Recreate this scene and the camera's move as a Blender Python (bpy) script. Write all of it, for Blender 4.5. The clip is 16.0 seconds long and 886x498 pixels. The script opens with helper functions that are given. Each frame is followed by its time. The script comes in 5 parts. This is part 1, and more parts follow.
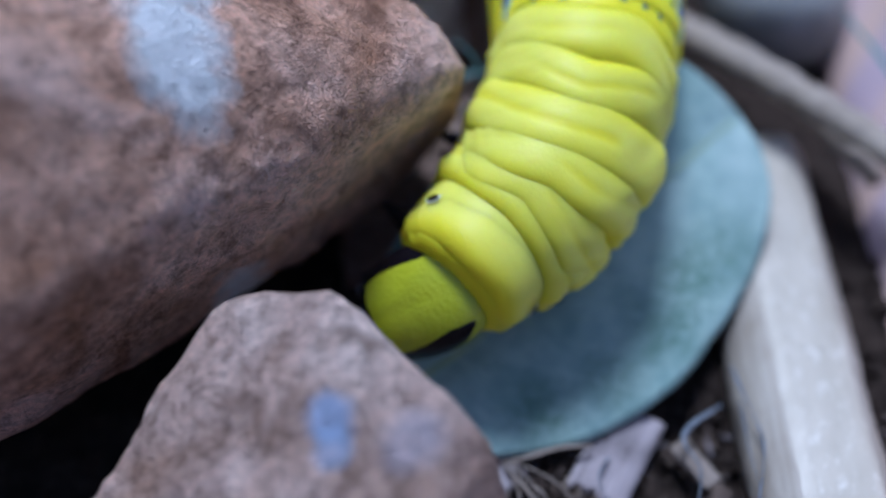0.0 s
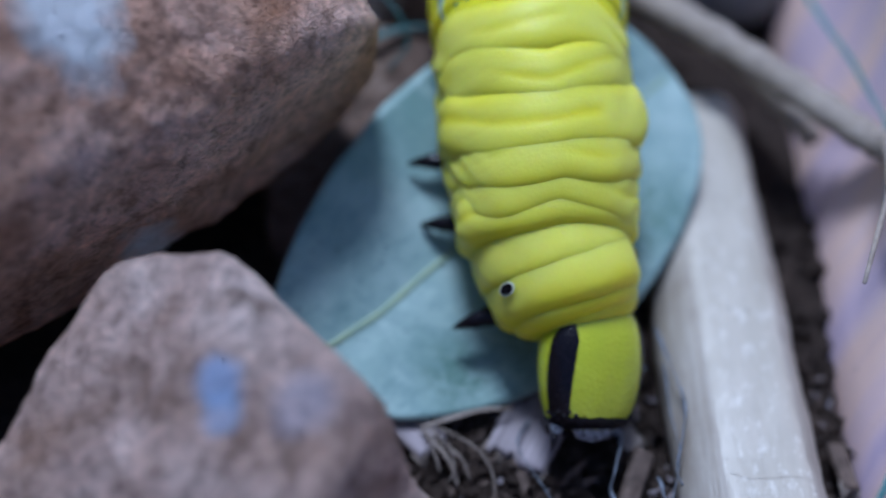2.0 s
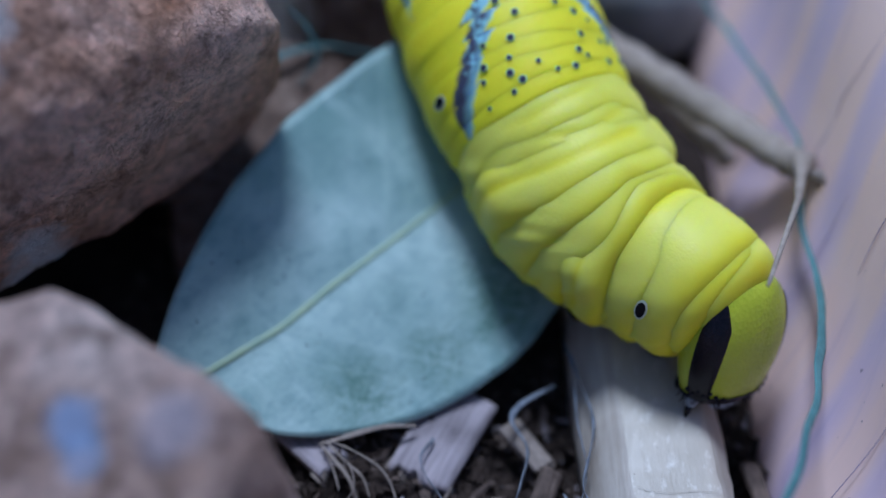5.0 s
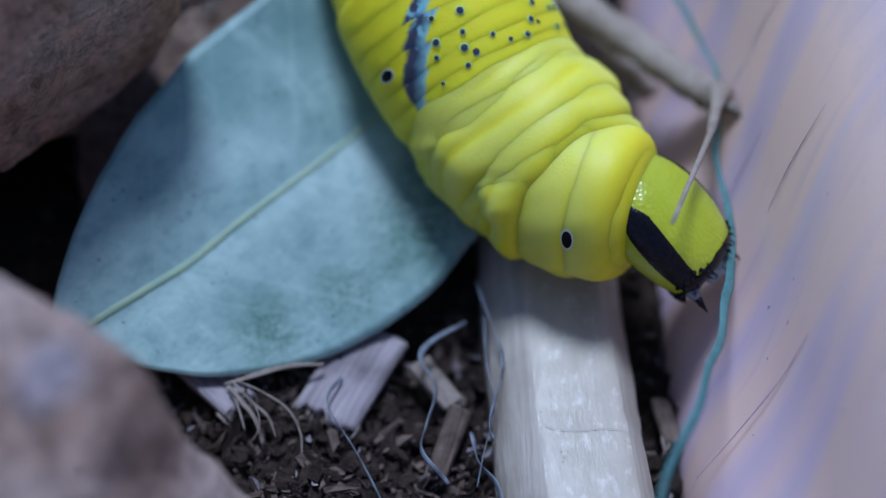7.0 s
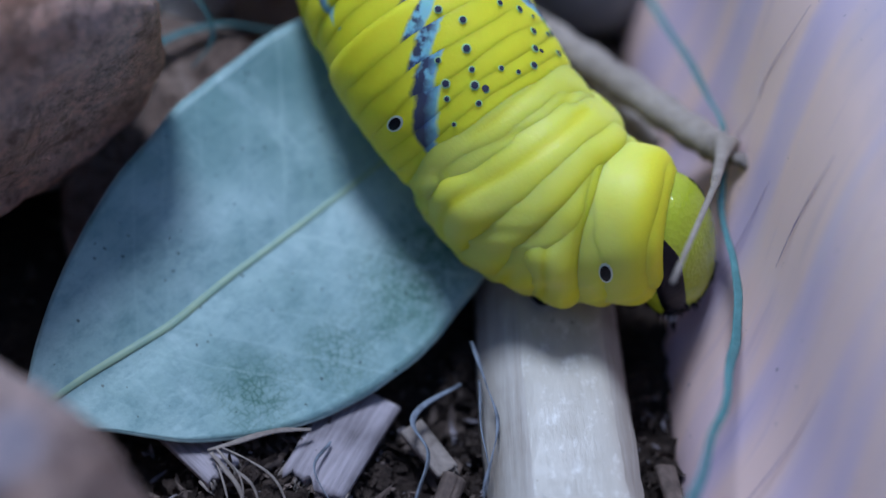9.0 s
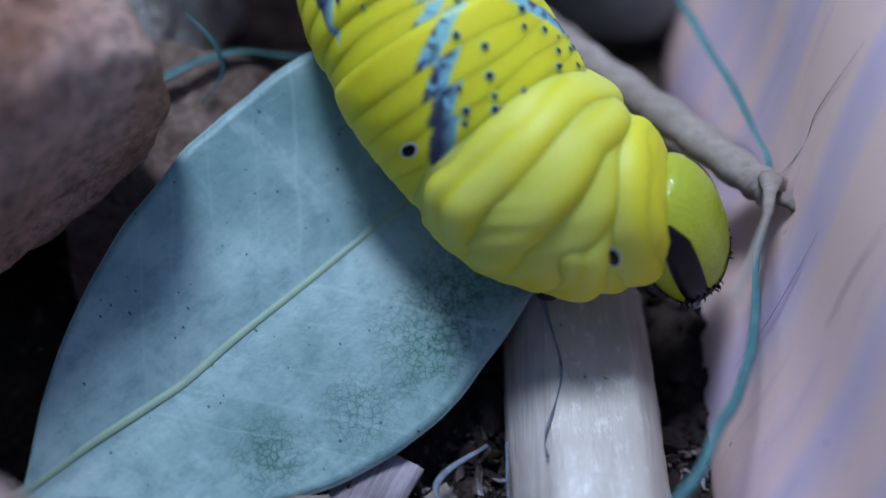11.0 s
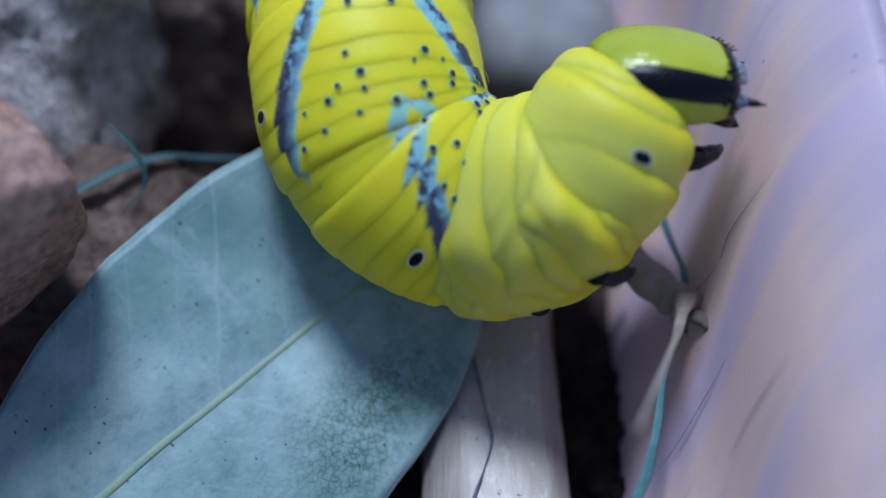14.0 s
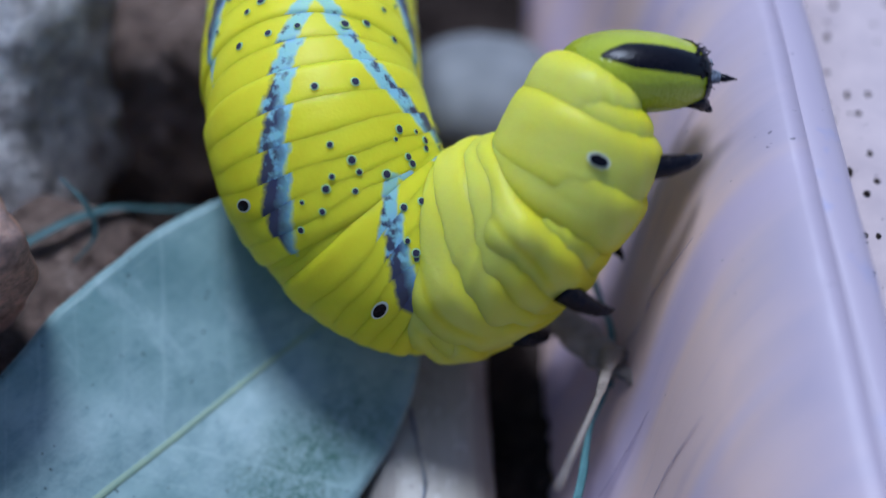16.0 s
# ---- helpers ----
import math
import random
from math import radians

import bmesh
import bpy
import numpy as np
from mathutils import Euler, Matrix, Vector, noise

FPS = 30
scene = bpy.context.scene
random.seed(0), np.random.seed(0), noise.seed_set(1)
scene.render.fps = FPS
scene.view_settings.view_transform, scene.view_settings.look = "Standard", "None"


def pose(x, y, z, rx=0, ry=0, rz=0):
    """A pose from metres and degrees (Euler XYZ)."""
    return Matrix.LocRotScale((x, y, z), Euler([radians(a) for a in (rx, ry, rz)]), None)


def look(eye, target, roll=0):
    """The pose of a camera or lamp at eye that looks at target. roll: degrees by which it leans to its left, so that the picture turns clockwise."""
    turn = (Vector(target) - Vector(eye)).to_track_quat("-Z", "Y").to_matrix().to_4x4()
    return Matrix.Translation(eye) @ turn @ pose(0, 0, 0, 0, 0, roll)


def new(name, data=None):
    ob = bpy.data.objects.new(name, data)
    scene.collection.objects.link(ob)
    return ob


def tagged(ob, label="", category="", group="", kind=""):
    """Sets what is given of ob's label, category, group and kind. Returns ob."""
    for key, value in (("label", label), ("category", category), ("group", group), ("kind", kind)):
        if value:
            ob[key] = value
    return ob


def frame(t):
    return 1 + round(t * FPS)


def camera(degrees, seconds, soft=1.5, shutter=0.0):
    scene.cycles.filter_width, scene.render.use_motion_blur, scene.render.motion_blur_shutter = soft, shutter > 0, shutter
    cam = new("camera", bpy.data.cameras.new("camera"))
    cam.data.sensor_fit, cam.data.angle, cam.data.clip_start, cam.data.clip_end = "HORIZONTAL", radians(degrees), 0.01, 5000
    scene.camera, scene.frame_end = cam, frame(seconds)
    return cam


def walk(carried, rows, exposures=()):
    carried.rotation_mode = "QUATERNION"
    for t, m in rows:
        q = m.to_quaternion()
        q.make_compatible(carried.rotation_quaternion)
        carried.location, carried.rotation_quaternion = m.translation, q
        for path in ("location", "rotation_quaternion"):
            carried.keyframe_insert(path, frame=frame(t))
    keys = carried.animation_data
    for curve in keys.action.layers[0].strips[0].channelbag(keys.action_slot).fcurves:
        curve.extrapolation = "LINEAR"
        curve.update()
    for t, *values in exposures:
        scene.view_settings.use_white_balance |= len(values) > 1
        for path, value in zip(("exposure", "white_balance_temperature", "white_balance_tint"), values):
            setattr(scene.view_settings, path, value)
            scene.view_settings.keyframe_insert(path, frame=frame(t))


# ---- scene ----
CM = 0.01  # plan numbers below are in centimetres

# ---- camera and its path ----
cam = camera(40, 16.0, soft=1.5, shutter=0.5)
cam.data.dof.use_dof = True
cam.data.dof.focus_distance = 0.0662
cam.data.dof.aperture_fstop = 13.5
walk(cam, [
    (0, pose(-0.01358, -0.04710, 0.06543, 40.443, 0.279, 2.755)),
    (0.5, pose(-0.01297, -0.04543, 0.06388, 40.317, -0.006, 3.187)),
    (1, pose(-0.01241, -0.04747, 0.06603, 40.386, 0.292, 2.575)),
    (1.5, pose(-0.01191, -0.04830, 0.06609, 39.341, 0.257, 2.788)),
    (2, pose(-0.00883, -0.04612, 0.06383, 38.869, 0.118, 2.652)),
    (2.5, pose(-0.00640, -0.04396, 0.06223, 38.948, -0.711, 2.529)),
    (3, pose(-0.00362, -0.04330, 0.06194, 39.993, -0.119, 3.001)),
    (3.2, pose(-0.00438, -0.04432, 0.06293, 40.747, -0.591, 3.118)),
    (5.3, pose(-0.00511, -0.04831, 0.05912, 43.093, -1.768, 1.386)),
    (5.5, pose(-0.00511, -0.04832, 0.05908, 41.898, -2.248, 1.124)),
    (6, pose(-0.00435, -0.04747, 0.05835, 40.792, -2.271, 1.104)),
    (6.5, pose(-0.00331, -0.04702, 0.05884, 39.690, -2.648, 0.465)),
    (7, pose(-0.00181, -0.04667, 0.05912, 39.401, -2.456, 0.524)),
    (7.5, pose(-0.00171, -0.04755, 0.05932, 40.273, -2.673, 0.348)),
    (8, pose(-0.00095, -0.04581, 0.05846, 39.746, -2.039, 1.012)),
    (8.5, pose(-0.00096, -0.04549, 0.05803, 41.268, -2.179, 0.661)),
    (9, pose(-0.00007, -0.04435, 0.05735, 41.656, -1.514, 1.081)),
    (9.5, pose(-0.00002, -0.04373, 0.05674, 42.090, -1.058, 1.331)),
    (9.7, pose(0.00001, -0.04341, 0.05651, 42.265, -0.864, 1.473)),
    (11.8, pose(0.00109, -0.03404, 0.05914, 36.892, 0.514, 2.320)),
    (12, pose(0.00100, -0.03411, 0.05871, 37.063, 0.198, 2.314)),
    (12.5, pose(0.00058, -0.03340, 0.05757, 38.556, -1.178, 1.652)),
    (13, pose(0.00253, -0.03108, 0.05770, 38.951, -0.779, 1.652)),
    (13.5, pose(0.00356, -0.03254, 0.06178, 38.817, -0.702, 1.777)),
    (14, pose(0.00418, -0.03218, 0.06252, 38.986, -0.692, 1.876)),
    (14.5, pose(0.00433, -0.03185, 0.06258, 39.127, -1.293, 1.735)),
    (15, pose(0.00430, -0.03173, 0.06302, 39.453, -2.024, 1.402)),
    (15.5, pose(0.00485, -0.03237, 0.06572, 39.363, -2.478, 1.193)),
    (16, pose(0.00506, -0.03247, 0.06649, 39.847, -2.877, 1.186)),
], exposures=[(0, 0.36, 4990, 11.5), (2.5, 0.15, 4910, 11), (5.5, 0.08, 4890, 10.5), (9.5, 0.07, 4890, 10.5), (12, 0.07, 4960, 11.5), (16, 0.05, 5030, 12)])

# ---- world, sun, exposure ----
world = bpy.data.worlds.new("sky")
scene.world = world
world.use_nodes = True
wn = world.node_tree
sky = wn.nodes.new("ShaderNodeTexSky")
sky.sky_type = "NISHITA"
sky.sun_disc = False
sky.sun_elevation = radians(71)
sky.sun_rotation = radians(2)
background = wn.nodes["Background"]
background.inputs["Strength"].default_value = 0.086
wn.links.new(sky.outputs[0], background.inputs["Color"])
sun = new("sun", bpy.data.lights.new("sun", "SUN"))
sun.data.energy = 2.8
sun.data.angle = radians(15)
sun.data.color = (1.0, 0.98, 0.95)
sun.matrix_world = look((-0.010, 0.033, 0.0955), (0, 0, 0))


# ---- materials ----
def material(name, rough=0.6, metal=0.0, spec=0.4):
    m = bpy.data.materials.new(name)
    m.use_nodes = True
    b = m.node_tree.nodes["Principled BSDF"]
    b.inputs["Roughness"].default_value = rough
    b.inputs["Metallic"].default_value = metal
    b.inputs["Specular IOR Level"].default_value = spec
    return m, m.node_tree, b


def coords(nt, stretch=(1, 1, 1), kind="Object"):
    tc = nt.nodes.new("ShaderNodeTexCoord")
    mp = nt.nodes.new("ShaderNodeMapping")
    mp.inputs["Scale"].default_value = stretch
    nt.links.new(tc.outputs[kind], mp.inputs["Vector"])
    return mp.outputs[0]


def noise_tex(nt, vec, scale, detail=4.0, rough=0.55, warp=0.0):
    n = nt.nodes.new("ShaderNodeTexNoise")
    n.inputs["Scale"].default_value = scale
    n.inputs["Detail"].default_value = detail
    n.inputs["Roughness"].default_value = rough
    n.inputs["Distortion"].default_value = warp
    nt.links.new(vec, n.inputs["Vector"])
    return n.outputs["Fac"]


def ramp(nt, fac, stops):
    r = nt.nodes.new("ShaderNodeValToRGB")
    e = r.color_ramp.elements
    while len(e) < len(stops):
        e.new(0.5)
    for el, (p, c) in zip(e, stops):
        el.position, el.color = p, (*c, 1) if len(c) == 3 else (c[0], c[0], c[0], 1)
    nt.links.new(fac, r.inputs["Fac"])
    return r.outputs["Color"]


def mix(nt, fac, a, b, how="MIX"):
    m = nt.nodes.new("ShaderNodeMix")
    m.data_type, m.blend_type = "RGBA", how
    for sock, val in ((m.inputs["Factor"], fac), (m.inputs[6], a), (m.inputs[7], b)):
        if isinstance(val, (int, float)):
            sock.default_value = val
        elif isinstance(val, tuple):
            sock.default_value = (*val, 1)
        else:
            nt.links.new(val, sock)
    return m.outputs[2]


def math_node(nt, op, a, b=0.0, c=0.0):
    m = nt.nodes.new("ShaderNodeMath")
    m.operation = op
    for sock, val in zip(m.inputs, (a, b, c)):
        if isinstance(val, (int, float)):
            sock.default_value = val
        else:
            nt.links.new(val, sock)
    return m.outputs[0]


def bump(nt, b, height, distance, strength=1.0, onto=None):
    n = nt.nodes.new("ShaderNodeBump")
    n.inputs["Distance"].default_value = distance
    n.inputs["Strength"].default_value = strength
    nt.links.new(height, n.inputs["Height"])
    if onto is not None:
        nt.links.new(onto, n.inputs["Normal"])
    nt.links.new(n.outputs[0], b.inputs["Normal"])
    return n.outputs[0]


def spot_mask(nt, vec, centre, radius, wobble, soft=0.25):
    """1 inside an uneven patch round a centre (object space, metres), 0 outside."""
    d = nt.nodes.new("ShaderNodeVectorMath")
    d.operation = "DISTANCE"
    nt.links.new(vec, d.inputs[0])
    d.inputs[1].default_value = centre
    w = math_node(nt, "MULTIPLY_ADD", wobble, radius * 1.2, d.outputs["Value"])
    mr = nt.nodes.new("ShaderNodeMapRange")
    nt.links.new(w, mr.inputs["Value"])
    mr.inputs["From Min"].default_value = radius * (1.6 + soft)
    mr.inputs["From Max"].default_value = radius * (1.6 - soft)
    return mr.outputs[0]


def rock_material(name, light, mid, dark, stains, scale=1.0):
    m, nt, b = material(name, 0.85, spec=0.25)
    v = coords(nt)
    big = noise_tex(nt, v, 130 * scale, 6, 0.6, 0.4)
    fine = noise_tex(nt, v, 1100 * scale, 8, 0.7)
    col = ramp(nt, big, [(0.32, dark), (0.5, mid), (0.68, light)])
    mottle = noise_tex(nt, v, 420 * scale, 7, 0.72, 0.6)
    col = mix(nt, 0.8, col, ramp(nt, mottle, [(0.33, (0.45, 0.40, 0.37)), (0.5, (1, 1, 1)), (0.68, (1.35, 1.33, 1.32))]), "MULTIPLY")
    grain = ramp(nt, fine, [(0.34, (0.42, 0.36, 0.33)), (0.48, (0.95, 0.95, 0.95)), (0.68, (1.4, 1.35, 1.32))])
    col = mix(nt, 0.75, col, grain, "MULTIPLY")
    wob = noise_tex(nt, v, 420, 4)
    for centre, radius, colour, strength in stains:
        mask = spot_mask(nt, coords(nt, (1, 1, 0)), centre, radius, wob, 0.36)
        col = mix(nt, math_node(nt, "MULTIPLY", mask, strength), col, colour)
    nt.links.new(col, b.inputs["Base Color"])
    n = bump(nt, b, noise_tex(nt, v, 500 * scale, 8, 0.8), 0.0009, 1.0)
    pits = noise_tex(nt, v, 1500 * scale, 5, 0.75)
    n = bump(nt, b, ramp(nt, pits, [(0.36, (0.0,)), (0.46, (0.8,)), (0.7, (1.0,))]), 0.00035, 1.0, n)
    bump(nt, b, noise_tex(nt, v, 3200 * scale, 4, 0.7), 0.0004, 1.0, n)
    return m


def fibre_material(name, light, dark, along=(1, 1, 1), rough=0.7, scale=900, flecks=False):
    m, nt, b = material(name, rough, spec=0.3)
    v = coords(nt, along)
    f = noise_tex(nt, v, scale, 6, 0.65)
    g = noise_tex(nt, coords(nt), scale * 0.25, 4)
    col = mix(nt, 0.5, ramp(nt, f, [(0.3, dark), (0.65, light)]), ramp(nt, g, [(0.3, dark), (0.6, light)]))
    nt.links.new(col, b.inputs["Base Color"])
    if flecks:
        w = noise_tex(nt, coords(nt, (1, 0.5, 1)), 1500, 4, 0.7)
        col = mix(nt, ramp(nt, w, [(0.54, (0.0,)), (0.70, (0.45,))]), col, (0.78, 0.76, 0.71))
        d = noise_tex(nt, coords(nt), 1700, 2)
        col = mix(nt, ramp(nt, d, [(0.70, (0.0,)), (0.75, (0.8,))]), col, (0.10, 0.085, 0.07))
        nt.links.new(col, b.inputs["Base Color"])
    bump(nt, b, f, 0.00012, 0.9)
    return m


def soil_material(name):
    m, nt, b = material(name, 0.95, spec=0.15)
    v = coords(nt)
    a = noise_tex(nt, v, 300, 8, 0.7)
    c = noise_tex(nt, v, 1500, 6, 0.7)
    col = mix(nt, 0.5, ramp(nt, a, [(0.3, (0.014, 0.010, 0.009)), (0.55, (0.05, 0.035, 0.028)), (0.75, (0.12, 0.085, 0.068))]),
              ramp(nt, c, [(0.35, (0.014, 0.011, 0.010)), (0.7, (0.11, 0.08, 0.065))]))
    nt.links.new(col, b.inputs["Base Color"])
    n = bump(nt, b, a, 0.0012, 1.0)
    bump(nt, b, c, 0.0005, 1.0, n)
    return m


def leaf_material():
    m, nt, b = material("glaucous_leaf", 0.48, spec=0.45)
    v = coords(nt)
    big = noise_tex(nt, v, 120, 5, 0.6)
    mottle = noise_tex(nt, coords(nt, (0.8, 1.2, 1)), 800, 7, 0.72)
    col = ramp(nt, big, [(0.3, (0.155, 0.255, 0.240)), (0.5, (0.235, 0.34, 0.327)), (0.72, (0.325, 0.43, 0.415))])
    col = mix(nt, 0.75, col, ramp(nt, mottle, [(0.32, (0.58, 0.68, 0.70)), (0.5, (1, 1, 1)), (0.72, (1.25, 1.2, 1.18))]), "MULTIPLY")
    # greener, darker stretches along one margin; worn only supplies noise for their outlines
    worn = noise_tex(nt, v, 260, 4, 0.6)
    for centre, radius, strength in (((0.0035, 0.0085, 0), 0.0034, 0.75), ((-0.0040, 0.0090, 0), 0.0030, 0.6), ((-0.0110, 0.0080, 0), 0.0026, 0.5), ((0.0105, 0.0060, 0), 0.0030, 0.6)):
        col = mix(nt, math_node(nt, "MULTIPLY", spot_mask(nt, v, centre, radius, worn, 0.9), strength), col, (0.095, 0.19, 0.18))
    streak = noise_tex(nt, coords(nt, (0.5, 0.12, 1)), 1500, 3, 0.6)
    col = mix(nt, ramp(nt, streak, [(0.58, (0.0,)), (0.74, (0.32,))]), col, (0.40, 0.51, 0.50))
    # rubbed dark green patches with a net of fine veins
    vor = nt.nodes.new("ShaderNodeTexVoronoi")
    vor.feature = "DISTANCE_TO_EDGE"
    vor.inputs["Scale"].default_value = 2600
    nt.links.new(v, vor.inputs["Vector"])
    net = ramp(nt, vor.outputs["Distance"], [(0.02, (1.0,)), (0.13, (0.42,))])
    wob = noise_tex(nt, v, 600, 5, 0.7)
    broken = ramp(nt, noise_tex(nt, v, 1300, 5, 0.7), [(0.38, (0.30,)), (0.52, (1.0,))])
    for centre, radius, strength in (((-0.0110, -0.0061, 0), 0.0014, 1.0), ((-0.0058, -0.0076, 0), 0.0015, 0.9), ((0.0001, -0.0066, 0), 0.0020, 1.0), ((0.0034, -0.0056, 0), 0.0018, 1.0), ((0.0066, -0.0064, 0), 0.0018, 0.7),
                                     ((-0.0015, -0.0078, 0), 0.0012, 0.8)):
        mask = math_node(nt, "MULTIPLY", spot_mask(nt, v, centre, radius * 1.3, wob, 0.7), strength)
        col = mix(nt, math_node(nt, "MULTIPLY", math_node(nt, "MULTIPLY", mask, broken), net), col, (0.03, 0.10, 0.065))
    # faint side veins that leave the midrib at a slant
    sep = nt.nodes.new("ShaderNodeSeparateXYZ")
    nt.links.new(v, sep.inputs[0])
    slant = math_node(nt, "MULTIPLY_ADD", math_node(nt, "ABSOLUTE", sep.outputs["Y"]), -0.75, sep.outputs["X"])
    line = nt.nodes.new("ShaderNodeCombineXYZ")
    nt.links.new(math_node(nt, "MULTIPLY_ADD", noise_tex(nt, v, 300, 3), 0.0012, slant), line.inputs["X"])
    vein = noise_tex(nt, line.outputs[0], 820, 3, 0.6)
    col = mix(nt, ramp(nt, vein, [(0.56, (0.0,)), (0.67, (0.28,))]), col, (0.38, 0.49, 0.47))
    # scratches in the wax along the leaf
    scratch = noise_tex(nt, coords(nt, (0.10, 1.6, 1)), 2100, 2, 0.5)
    col = mix(nt, ramp(nt, scratch, [(0.71, (0.0,)), (0.78, (0.16,))]), col, (0.46, 0.56, 0.55))
    # dark specks
    for scale, size, long in ((480, 0.022, 0.45), (1000, 0.045, 0.5), (1700, 0.070, 0.7)):
        dots = nt.nodes.new("ShaderNodeTexVoronoi")
        dots.inputs["Scale"].default_value = scale
        nt.links.new(coords(nt, (1.0, long, 1.0)), dots.inputs["Vector"])
        tone = nt.nodes.new("ShaderNodeSeparateXYZ")
        nt.links.new(dots.outputs["Color"], tone.inputs[0])
        near = math_node(nt, "LESS_THAN", dots.outputs["Distance"], math_node(nt, "MULTIPLY", tone.outputs["X"], size * 2))
        some = math_node(nt, "GREATER_THAN", tone.outputs["Y"], 0.25)
        col = mix(nt, math_node(nt, "MULTIPLY", math_node(nt, "MULTIPLY", near, some), 0.8), col, (0.02, 0.035, 0.035))
    nt.links.new(col, b.inputs["Base Color"])
    b.inputs["Subsurface Weight"].default_value = 0.0
    n = bump(nt, b, mottle, 0.00008, 0.6)
    bump(nt, b, noise_tex(nt, v, 2500, 3), 0.00004, 0.6, n)
    return m


# Lip and rim tone, darkened to offset the extra light on the upturned face.
DIMMED_LIP = (0.44, 0.36, 0.41)


def plastic_material(name, tints, streak, lean=0.0, smudge=0.0):
    m, nt, b = material(name, 0.42, spec=0.5)
    tc = nt.nodes.new("ShaderNodeTexCoord")
    turn = nt.nodes.new("ShaderNodeMapping")
    turn.inputs["Rotation"].default_value = (radians(lean), 0, 0)
    nt.links.new(tc.outputs["Object"], turn.inputs["Vector"])
    size = nt.nodes.new("ShaderNodeMapping")
    size.inputs["Scale"].default_value = streak
    nt.links.new(turn.outputs[0], size.inputs["Vector"])
    v = size.outputs[0]
    f = noise_tex(nt, v, 92, 2, 0.45, 0.1)
    col = ramp(nt, f, [(0.36, tints[0]), (0.46, tints[1]), (0.55, tints[2]), (0.68, tints[3])])
    lines = noise_tex(nt, v, 520, 2, 0.4)
    col = mix(nt, ramp(nt, lines, [(0.58, (0.0,)), (0.72, (0.20,))]), col, (0.32, 0.26, 0.42))
    pale = noise_tex(nt, v, 330, 2, 0.4)
    col = mix(nt, ramp(nt, pale, [(0.60, (0.0,)), (0.75, (0.35,))]), col, (0.60, 0.50, 0.55))
    # the streaks end below the bent-over lip, which takes one plain dimmed tone
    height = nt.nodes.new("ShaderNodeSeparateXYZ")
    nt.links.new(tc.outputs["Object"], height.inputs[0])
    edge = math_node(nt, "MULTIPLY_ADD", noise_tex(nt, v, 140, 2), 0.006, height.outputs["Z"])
    col = mix(nt, ramp(nt, math_node(nt, "MULTIPLY", edge, 40.0), [(0.80, (0.0,)), (0.98, (1.0,))]), col, DIMMED_LIP)
    if smudge:
        blot = noise_tex(nt, coords(nt), 210, 3, 0.6)
        col = mix(nt, ramp(nt, blot, [(0.58, (0.0,)), (0.68, (smudge,))]), col, (0.27, 0.29, 0.50))
    dust = noise_tex(nt, coords(nt), 1800, 2)
    col = mix(nt, ramp(nt, dust, [(0.72, (0.0,)), (0.76, (0.7,))]), col, (0.12, 0.1, 0.12))
    nt.links.new(col, b.inputs["Base Color"])
    n = bump(nt, b, f, 0.0005, 0.6)
    bump(nt, b, lines, 0.00012, 0.5, n)
    return m


